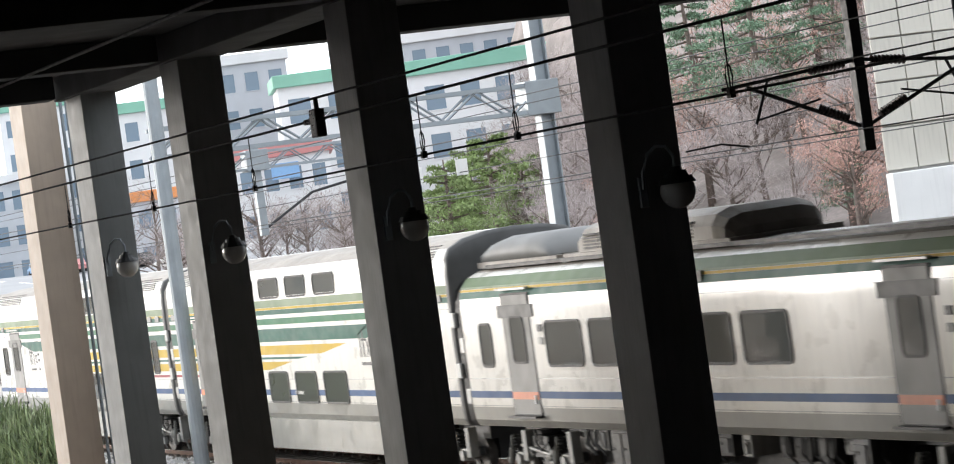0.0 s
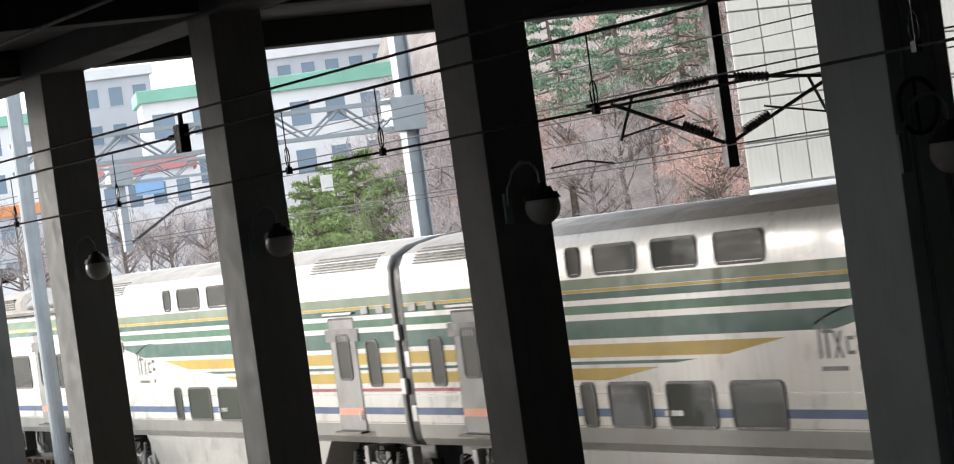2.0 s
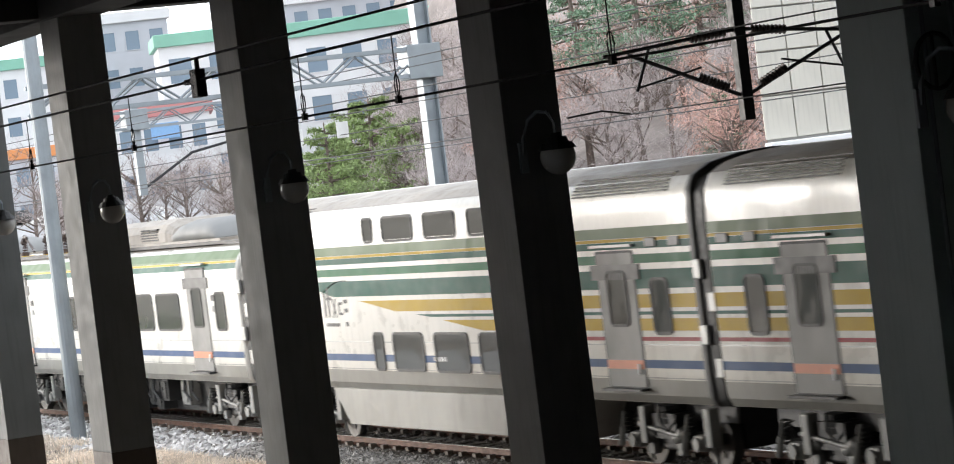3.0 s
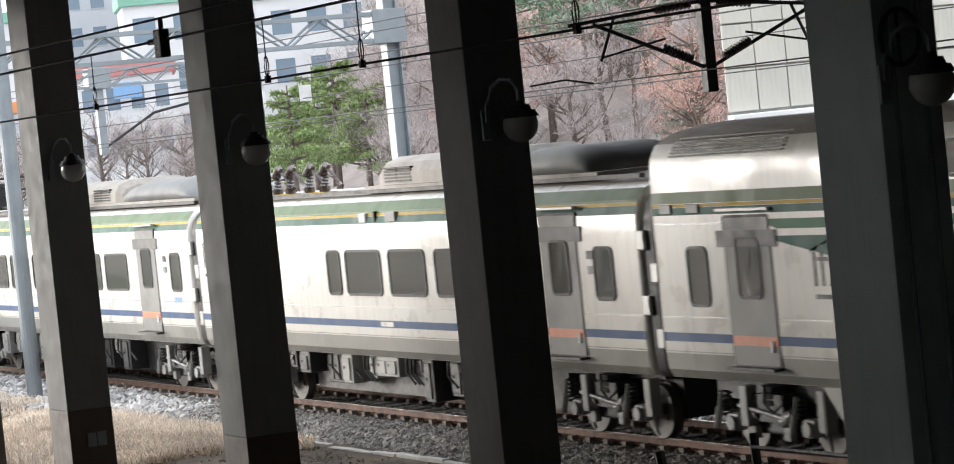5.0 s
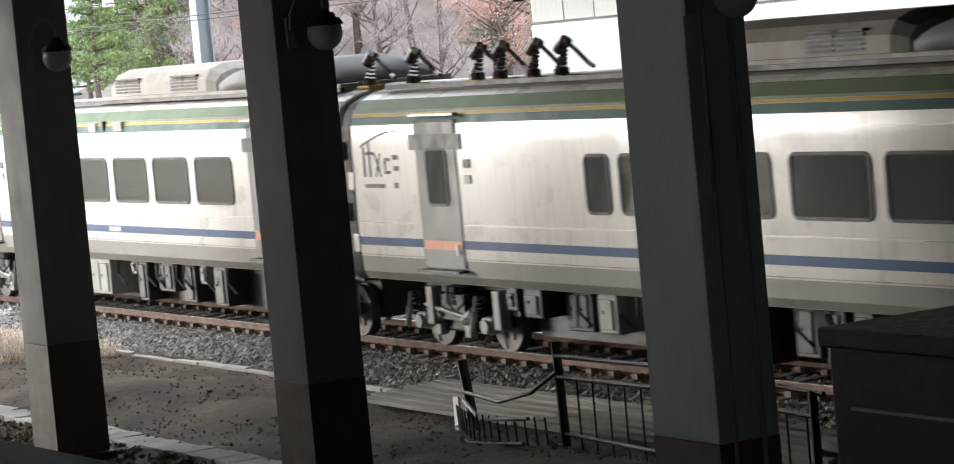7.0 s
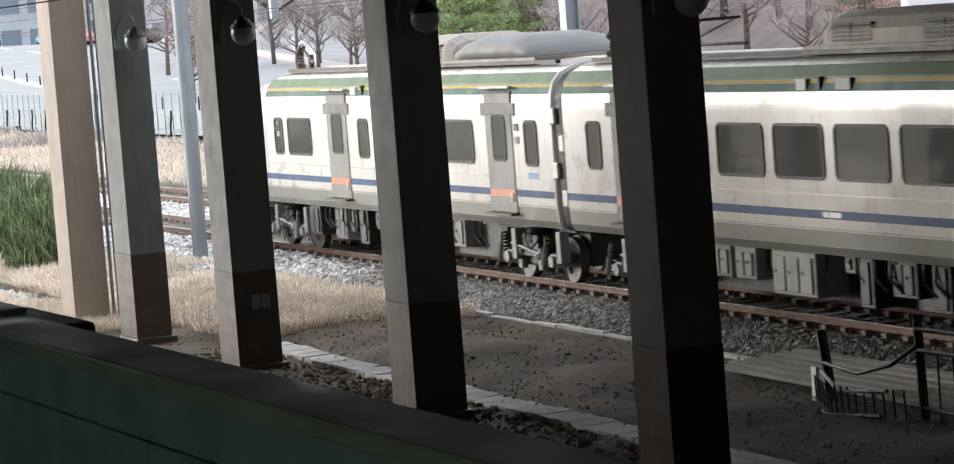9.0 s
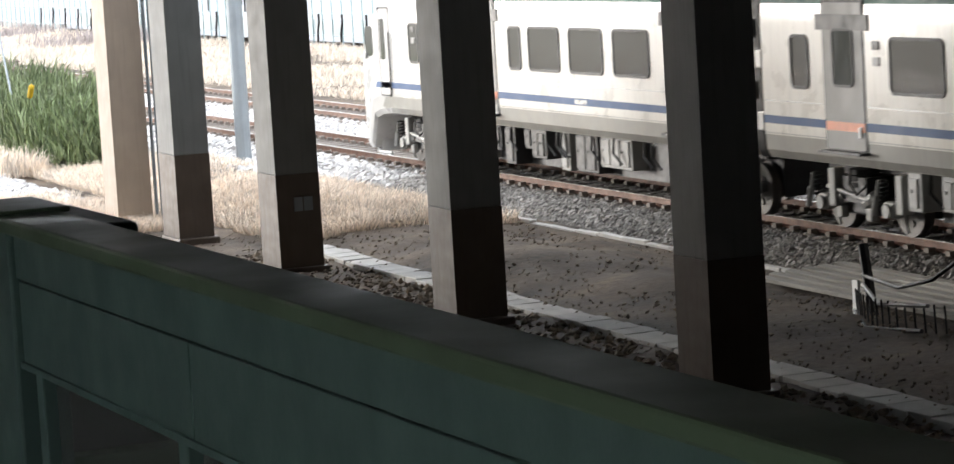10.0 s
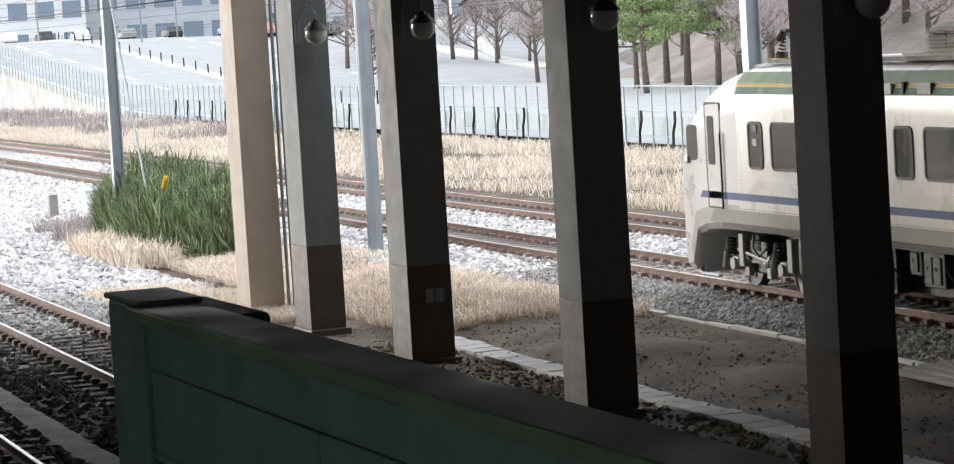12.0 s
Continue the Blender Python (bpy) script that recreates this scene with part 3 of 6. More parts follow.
def roof_gear(car, seed):
    """Insulators, cables, antenna and the folded current collector."""
    rnd = random.Random(seed + 50)
    spots = {0: (3.3,), 1: (19.3, 0.6), 2: (0.8, 2.9, 3.6, 4.6, 5.4), 5: (18.6,)}[seed]
    for x in spots:
        bm = B()
        tube(bm, [(x, -0.7, 4.16), (x, -0.7, 4.3)], 0.12, 8)
        for k in range(5):
            tube(bm, [(x + 0.03 * k, -0.7, 4.3 + k * 0.06), (x + 0.03 * k + 0.01, -0.7, 4.33 + k * 0.06)], 0.09 - 0.008 * k, 8)
        tube(bm, [(x + 0.1, -0.7, 4.55), (x + 0.25, -0.7, 4.66), (x + 0.5, -0.68, 4.5), (x + 0.7, -0.66, 4.35), (x + 0.9, -0.7, 4.3)], 0.035, 6)
        tube(bm, [(x - 0.05, -0.7, 4.56), (x + 0.16, -0.7, 4.72), (x + 0.3, -0.7, 4.68)], 0.09, 8, 0.05)
        part("roof_insulator", bm, M["insul"], car, "dark insulator with a cable")
        bm = B()
        box(bm, x - 0.2, x + 0.25, -0.86, -0.54, 4.15, 4.2, 0.01)
        part("insulator_base", bm, M["band_yellow"], car, "yellow base plate")
    bm = B()
    box(bm, 3.6 if seed == 0 else 0.6, 19.0, -1.12, -1.02, 4.13, 4.2)
    part("roof_rail", bm, M["black_metal"], car)
    if seed == 1:
        bm = B()
        for y in (-0.55, 0.55):
            tube(bm, [(1.2, y, 4.35), (3.3, y * 0.8, 4.75), (1.3, y, 5.05)], 0.03, 6)
            tube(bm, [(1.0, y, 4.3), (3.4, y, 4.3)], 0.035, 6)
            tube(bm, [(1.1, y * 1.5, 5.08), (1.1, y * 1.5, 4.95)], 0.03, 6)
        tube(bm, [(1.15, -0.85, 5.08), (1.15, 0.85, 5.08)], 0.035, 6)
        tube(bm, [(1.5, -0.85, 5.08), (1.5, 0.85, 5.08)], 0.035, 6)
        tube(bm, [(3.3, -0.5, 4.75), (3.3, 0.5, 4.75)], 0.03, 6)
        eb = B()
        box(eb, 1.55, 2.5, -0.75, -0.05, 4.24, 4.95, 0.03)
        part("equipment_box", eb, M["black_metal"], car, "dark roof equipment box")
        part("pantograph", bm, M["black_metal"], car, "folded dark current collector")


def details(car, prof, xs, z=3.62):
    for x, w, h, m in xs:
        y = -half_width(prof, z)
        bm = B()
        box(bm, x, x + w, y - 0.02, y + 0.14, z, z + h, 0.006)
        part("side_fitting", bm, M[m], car)


def letters(car, x, y, z, size, text, material, label=""):
    cu = bpy.data.curves.new("lettering", "FONT")
    cu.body, cu.size, cu.extrude = text, size, 0.004
    tmp = bpy.data.objects.new("tmp", cu)
    me = bpy.data.meshes.new_from_object(tmp)
    bpy.data.objects.remove(tmp)
    me.materials.clear()
    me.materials.append(material)
    o = new("lettering", me)
    o.parent = car
    o.matrix_basis = pose(x, y, z, 90, 0, 0)
    if label:
        o["label"] = label
    return o


def logo(car, prof, x, z, s=1.0):
    """A swoosh and a block mark in dark grey, kept as plain shapes."""
    y = -half_width(prof, z) - 0.004
    bm = B()
    for i in range(8):
        a0, a1 = i / 8, (i + 1) / 8
        f = lambda u: (x + s * 1.1 * u, z + s * (0.62 + 0.18 * math.sin(u * 1.9)))
        (xa, za), (xb, zb) = f(a0), f(a1)
        th = 0.028 * (1 - a0) + 0.01
        vs = [bm.verts.new(v) for v in ((xa, y, za), (xb, y, zb), (xb, y, zb - th), (xa, y, za - th))]
        bm.faces.new(vs)
    for a, b, c, d in ((0.05, 0.1, 0.22, 0.6), (0.2, 0.25, 0.22, 0.68), (0.14, 0.36, 0.5, 0.54), (0.62, 0.78, 0.42, 0.46), (0.62, 0.78, 0.26, 0.3), (0.62, 0.66, 0.3, 0.42), (0.86, 1.0, 0.44, 0.5), (0.86, 1.0, 0.3, 0.36), (0.05, 0.6, 0.08, 0.13), (0.86, 0.96, 0.08, 0.15)):
        box(bm, x + a * s, x + b * s, y - 0.003, y + 0.004, z + c * s, z + d * s)
    for sgn in (1, -1):
        cx, cz = x + 0.45 * s, z + 0.37 * s
        vs = [bm.verts.new((cx + u * s, y, cz + v * s * sgn)) for u, v in ((-0.1, -0.15), (-0.05, -0.15), (0.1, 0.15), (0.05, 0.15))]
        bm.faces.new(vs)
    part("emblem", bm, M["black_metal"], car, "dark grey emblem on the side")


def gangway(car, x0, x1, double):
    prof = profile(double)
    bm = body_mesh(prof, [(x0, 0.955, 0.985, 1.1), (x0 + 0.1, 0.972, 0.99, 1.1), (x0 + 0.19, 0.955, 0.985, 1.1), (x0 + 0.28, 0.972, 0.99, 1.1), (x1, 0.955, 0.985, 1.1)])
    part("gangway_bellows", bm, M["rubber"], car, "black rubber gangway bellows", smooth=True)
    for k in range(4):
        bm = B()
        xa = x0 - 0.1 if k % 2 else x0 + 0.26
        box(bm, xa, xa + 0.22, -1.575, -1.4, 1.55 + k * 0.5, 1.85 + k * 0.5, 0.02)
        part("gangway_bracket", bm, M["car_silver"], car, "pale bracket beside the gangway")


def common_stripes(car, prof, x0, x1):
    part("skirt_band", shell(prof, x0, x1, 1.13, 1.5, 0.004), M["car_grey"], car, "grey lower body band")
    part("blue_stripe", shell(prof, x0, x1, 1.68, 1.81, 0.004), M["band_blue"], car, "dark blue stripe")
    for z in (1.52, 2.04, 3.42):
        part("panel_joint", shell(prof, x0, x1, z, z + 0.016, 0.003), M["car_silver"], car, "fine grey joint line")
    bm = B()
    box(bm, x0 + 9.4, x0 + 9.95, -1.568, -1.555, 1.705, 1.785)
    part("number_bar", bm, M["car_silver"], car, "pale bar on the blue stripe")


L = 19.62
CARS = []
WHEELS = []


def cab_front(car):
    """Side fittings of the driver's end: door, quarter window, nose panels and lights."""
    bm = B()
    ring_plate(bm, 1.62, 2.32, 1.5, 3.45, -1.568, -1.5, 0.06, 0.03)
    d = part("cab_door", bm, M["rubber"], car, "narrow driver's door outline")
    bm = B()
    rounded(bm, 1.66, 2.28, 1.54, 3.41, -1.564, -1.5, 0.05)
    part("leaf", bm, M["nose_grey"], d)
    bm = B()
    rounded(bm, 1.74, 2.02, 2.3, 3.2, -1.575, -1.5, 0.06)
    part("pane", bm, M["glass"], d)
    bm = B()
    tube(bm, [(2.36, -1.6, 1.5), (2.36, -1.6, 2.9)], 0.018, 6)
    part("grab_rail", bm, M["rubber"], d)
    bm = B()
    rounded(bm, 0.72, 1.22, 2.36, 3.02, -1.565, -1.3, 0.12)
    part("quarter_window", bm, M["glass"], car, "dark driver's quarter window")
    bm = B()
    box(bm, 0.62, 0.8, -1.6, -1.48, 2.3, 2.44, 0.02)
    part("mirror", bm, M["car_silver"], car, "pale rear-view mirror")
    part("nose_stripe", shell(profile(False), 1.25, 3.0, 1.68, 1.81, 0.004, -1, 0.12, 0), M["band_blue"], car, "dark blue stripe")
    part("nose_skirt", shell(profile(False), 1.0, 3.0, 1.14, 1.5, 0.004, -1, 0.3, 0), M["car_grey"], car, "grey lower nose panel")
    bm = B()
    for i, x in enumerate((0.4, 0.54, 0.68)):
        box(bm, x, x + 0.08, -1.46 - 0.02 * i, -1.3, 1.95, 2.03)
    part("number_mark", bm, M["car_silver"], car, "faint grey marking bars")
    bm = B()
    tube(bm, [(0.4, -1.3, 0.35), (0.7, -1.35, 0.2), (1.5, -1.35, 0.2)], 0.04, 6)
    box(bm, 0.35, 0.7, -1.3, 1.3, 0.2, 0.6, 0.05)
    part("obstacle_guard", bm, M["nose_grey"], car, "grey guard below the nose")
    bm = B()
    box(bm, 3.25, 3.4, -0.5, -0.4, 4.15, 4.5, 0.02)
    part("antenna", bm, M["rubber"], car, "black roof antenna fin")


def single_car(name, windows, doors, logo_x=None, cab=False, units=(), seed=0):
    prof = profile(False)
    car = empty(name, 0, CAR_Y, RAIL_Z, "white and green single-deck passenger rail car", "rail car", "coupled rail cars")
    if cab:
        secs = [(0.12, 0.84, 0.42, 0.3), (0.17, 0.92, 0.55, 0.28), (0.32, 0.965, 0.67, 0.28), (0.62, 0.985, 0.77, 0.3), (0.78, 0.99, 0.80, 0.62), (0.98, 1.0, 0.835, 0.98), (1.4, 1.0, 0.89, 1.08), (2.1, 1.0, 0.955, 1.12), (3.0, 1, 0.99, 1.12), (3.06, 1, 0.991, 1.12), (4.0, 1, 1, 1.12), (L - 0.06, 1, 1, 1.12), (L, 1, 1, 1.12)]
    else:
        secs = [(0, 0.97, 0.985, 1.15), (0.1, 1, 1, 1.12), (0.15, 1, 1, 1.12), (L - 0.15, 1, 1, 1.12), (L - 0.1, 1, 1, 1.12), (L, 0.97, 0.985, 1.15)]
    if cab:
        part("nose", body_mesh(prof, secs[:9]), M["nose_grey"], car, "rounded grey driver's nose")
        secs = secs[8:]
    part("body", body_mesh(prof, secs), M["car_white"], car, smooth=True)
    xs = 3.0 if cab else 0.1
    part("roof", shell(prof, xs, L - 0.1, 4.07, 4.19, 0.012), M["car_roof"], car, "dirty grey roof")
    part("light_green_band", shell(prof, xs, L - 0.1, 3.78, 3.99, 0.004), M["band_lime"], car, "light green livery band")
    part("yellow_line", shell(prof, xs, L - 0.1, 3.73, 3.775, 0.005), M["band_yellow"], car, "thin yellow livery line")
    part("dark_green_line", shell(prof, xs, L - 0.1, 3.6, 3.725, 0.004), M["band_deep"], car, "dark green livery band")
    common_stripes(car, prof, xs, L - 0.1)
    for w in windows:
        window(car, prof, *w)
    for d in doors:
        door(car, prof, d, d + 1.22, 1.38, 3.62)
    if seed in (0, 1):
        bm = B()
        for i in range(5):
            box(bm, (L - 0.1) - 1.15 + 0.1 * i, (L - 0.1) - 1.07 + 0.1 * i, -1.566, -1.555, 2.02 + 0.01 * (i % 2), 2.14)
        part("side_mark", bm, M["blue"], car, "small blue marking bars")
    if cab:
        cab_front(car)
    if logo_x is not None:
        logo(car, prof, logo_x, 2.5, 1.25)
    for u in units:
        (fairing if u[2] else roof_unit)(car, u[0], u[1], 4.26)
    roof_gear(car, seed)
    details(car, prof, ((8.9, 0.3, 0.17, "white"), (9.55, 0.08, 0.2, "rubber"), (10.1, 0.45, 0.18, "gear_grey")), 3.62)
    details(car, prof, ((17.85, 0.2, 0.13, "black_metal"), (3.75, 0.2, 0.13, "black_metal")), 2.92)
    details(car, prof, ((17.85, 0.2, 0.13, "gear_grey"), (3.75, 0.2, 0.13, "gear_grey")), 2.68)
    rnd = random.Random(seed)
    a = 2.9 if cab else 2.3
    for xc in (a, L - 2.3):
        WHEELS.extend(bogie(car, xc))
    underfloor(car, a + 2.0, L - 4.3, rnd)
    gangway(car, L, L + 0.38, False)
    CARS.append((car, seed))
    return car


def double_car(name, mirror, seed):
    prof = profile(True)
    car = empty(name, 0, CAR_Y, RAIL_Z, "white double-deck rail car with green and yellow bands", "rail car", "coupled rail cars")
    secs = [(0, 0.97, 0.985, 1.15), (0.1, 1, 1, 1.12), (0.15, 1, 1, 1.12), (L - 0.15, 1, 1, 1.12), (L - 0.1, 1, 1, 1.12), (L, 0.97, 0.985, 1.15)]
    part("body", body_mesh(prof, secs), M["car_white"], car, smooth=True)
    m = (lambda x: L - x) if mirror else (lambda x: x)

    def strip(nm, x0, x1, z0, z1, material, label, sk0=0.0, sk1=0.0, off=0.004):
        a, b2 = m(x0), m(x1)
        if mirror:
            a, b2, sk0, sk1 = b2, a, -sk1, -sk0
        part(nm, shell(prof, a, b2, z0, z1, off, -1, sk0, sk1), M[material], car, label)

    # the low belly between the bogies
    bm = B()
    lo = [(4.4, 1.13), (5.1, 0.43), (15.0, 0.43), (15.7, 1.13)]
    va = [bm.verts.new((x, -1.56, z)) for x, z in lo]
    vb = [bm.verts.new((x, 1.56, z)) for x, z in lo]
    for i in range(4):
        j = (i + 1) % 4
        bm.faces.new((va[i], va[j], vb[j], vb[i]))
    bm.faces.new(va)
    bm.faces.new(vb[::-1])
    part("belly", bm, M["car_grey"], car, "grey low-slung lower deck body")
    common_stripes(car, prof, 0.1, L - 0.1)
    strip("roof", 0.1, L - 0.1, 4.62, 4.87, "car_roof", "dirty grey roof", off=0.012)
    strip("light_green_band", 0.1, L - 0.1, 3.73, 3.9, "band_lime", "light green livery band")
    strip("yellow_line", 0.1, L - 0.1, 3.675, 3.725, "band_yellow", "thin yellow livery line")
    strip("dark_green_line", 0.1, L - 0.1, 3.56, 3.67, "band_deep", "dark green livery line")
    strip("green_band", 3.6, L - 0.1, 3.33, 3.47, "band_green", "green livery band", -0.5)
    strip("dark_green_band", 5.0, L - 0.1, 2.93, 3.23, "band_deep", "dark green livery band", -1.9)
    strip("yellow_band", 8.0, L - 0.1, 2.63, 2.84, "band_yellow", "golden yellow livery band", -1.7)
    strip("dark_line", 9.6, L - 0.1, 2.52, 2.57, "band_deep", "dark livery line", -0.7)
    strip("yellow_band", 11.8, L - 0.1, 2.27, 2.46, "band_yellow", "golden yellow livery band", -1.7)
    strip("red_line", 13.6, L - 0.1, 2.11, 2.17, "band_red", "dark red livery line", -0.7)
    for a, w in ((6.8, 0.5), (7.75, 1.45), (9.68, 1.42), (11.6, 1.45)):
        window(car, prof, a, a + w, 3.93, 4.42)
    for a, w in ((6.75, 0.5), (7.7, 1.42), (9.6, 1.5), (11.55, 1.55)):
        window(car, prof, a, a + w, 1.5, 2.24)
    for a in (2.15, 16.4):
        door(car, prof, a, a + 1.22, 1.38, 3.5)
    for a in (1.0, 18.1):
        window(car, prof, a, a + 0.6, 2.2, 3.1)
    bm = B()
    for a in (0.35, 1.15, L - 1.5, L - 0.75):
        box(bm, a, a + 0.34, -1.59, -1.5, 3.58, 3.72, 0.01)
    part("side_fitting", bm, M["gear_grey"], car, "small grey boxes under the roof edge")
    logo(car, prof, 14.1 if mirror else 4.4, 2.25, 1.25)
    for a in (0.7, L - 3.9):
        bm = B()
        for r in range(6):
            z = 4.42 + 0.05 * r
            box(bm, a, a + 3.2, -half_width(prof, z) - 0.02, -half_width(prof, z) + 0.03, z, z + 0.022)
        part("roof_grille", bm, M["black_metal"], car, "dark louvred grille along the roof edge")
    for xc in (2.3, L - 2.3):
        WHEELS.extend(bogie(car, xc))
    bm = B()
    box(bm, 0.4, L - 0.4, -0.9, 0.9, 0.75, 1.115)
    part("underframe", bm, M["black_metal"], car)
    part("end_frame", body_mesh(prof, [(L - 0.1, 1.004, 1.003, 1.1), (L + 0.02, 1.0, 1.002, 1.1), (L + 0.08, 0.975, 0.985, 1.1)]), M["collar"], car, "rounded dark grey collar round the car's end", smooth=True)
    gangway(car, L, L + 0.38, mirror is False)
    CARS.append((car, seed))
    return car


S_WIN = (2.26, 3.12)


def wins(*spans):
    return [(a, b, *S_WIN) for a, b in spans]


mid_car = wins((1.1, 1.7), *[(4.24 + 1.915 * i, 5.83 + 1.915 * i) for i in range(6)], (18.3, 18.95))
end_car = wins((0.92, 1.52), *[(4.05 + 1.92 * i, 5.65 + 1.92 * i) for i in range(5)], (18.3, 18.95))
# order along the line: the last car of the train first
single_car("rear_cab_car", wins((3.55, 4.17), (4.52, 6.15), (9.25, 9.9), (10.27, 11.8), (12.25, 13.8), (14.25, 15.8), (18.3, 18.9)), (7.32, 16.5), cab=True, units=((9.0, 13.6, 0), (13.8, 17.6, 1)), seed=0)
single_car("passenger_car", mid_car, (2.22, 16.15), units=((8.6, 13.8, 0), (14.0, 18.6, 1)), seed=1)
single_car("passenger_car", wins((7.2, 7.85), (8.1, 9.75), (10.1, 11.7), (12.1, 13.78), (14.05, 15.7), (18.05, 18.7)), (2.3, 16.3), logo_x=0.4, units=((8.5, 14.0, 0), (14.1, 17.2, 1)), seed=2)
double_car("double_deck_car", False, 3)
double_car("double_deck_car", True, 4)
single_car("passenger_car", end_car, (2.2, 16.3), units=((0.2, 3.6, 1), (4.5, 10.5, 0)), seed=5)

# ---- lamps and fittings on the pillars ----
def globe_lamp(x, y, z, r, label):
    lamp = empty("wall_lamp", x, y, z, label, "lamp", "globe lamps on the pillars")
    bm = B()
    bmesh.ops.create_uvsphere(bm, u_segments=20, v_segments=12, radius=r)
    part("globe", bm, M["lamp_glass"], lamp, "opal glass globe, unlit", smooth=True)
    bm = B()
    for k, (rr, zz) in enumerate(((1.08, 0.4), (0.72, 0.72), (0.35, 0.95))):
        tube(bm, [(0, 0, r * zz), (0, 0, r * (zz + 0.38))], r * rr, 16, r * rr * 0.8)
    part("cap", bm, M["black_metal"], lamp, "dark metal cap over the globe")
    bm = B()
    tube(bm, [(0, 0, r * 1.0), (0, 0, r * 1.9), (-0.06, -0.05, r * 2.5), (-0.16, -0.12, r * 2.6), (-0.26, -0.19, r * 2.2), (-0.33, -0.24, r * 1.2), (-0.34, -0.25, r * 0.3)], 0.022, 6)
    part("bracket", bm, M["galv"], lamp, "curved metal bracket")
    bm = B()
    box(bm, -0.38, -0.33, -0.3, -0.2, -0.14, 0.2, 0.01)
    part("back_plate", bm, M["galv"], lamp, "small steel back plate")


for lx, ly, lr in ((-50.62, 14.15, 0.2), (-44.47, 14.22, 0.2), (-36.46, 14.24, 0.2), (-28.46, 14.25, 0.2), (-20.38, 14.12, 0.2)):
    globe_lamp(lx, ly, 5.2, lr, "white globe lamp with a dark cap on a pillar bracket")


def conduit(x, y, z0, z1, r):
    bm = B()
    tube(bm, [(x, y, z0), (x, y, z1)], r, 8)
    solid("conduit", bm, M["galv"], "grey vertical conduit pipe beside a pillar", "pipe", "pipes on the pillars")


for i, (cx, cy) in enumerate(((-55.15, 14.52), (-55.02, 14.6), (-54.9, 14.68))):
    conduit(cx, cy, -0.3, 9.6, 0.035)
conduit(-20.73, 13.98, -0.1, 8.4, 0.02)
conduit(-20.73, 14.28, -0.1, 8.4, 0.025)
bm = B()
ring = [(-20.7, 14.05 + 0.2 * math.cos(a * math.pi / 8), 5.62 + 0.24 * math.sin(a * math.pi / 8)) for a in range(17)]
tube(bm, ring, 0.022, 6)
tube(bm, [(-20.72, 14.05, 5.38), (-20.72, 14.05, 5.86)], 0.015, 6)
solid("hose_ring", bm, M["black_metal"], "dark metal ring fixed on a pillar", "ring")
for dy in (0.0, 0.17):
    bm = B()
    box(bm, -44.84, -44.82, 14.1 + dy, 14.25 + dy, 0.72, 0.95, 0.006)
    solid("socket_box", bm, M["galv"], "small grey socket box on a pillar", "box", "socket boxes")


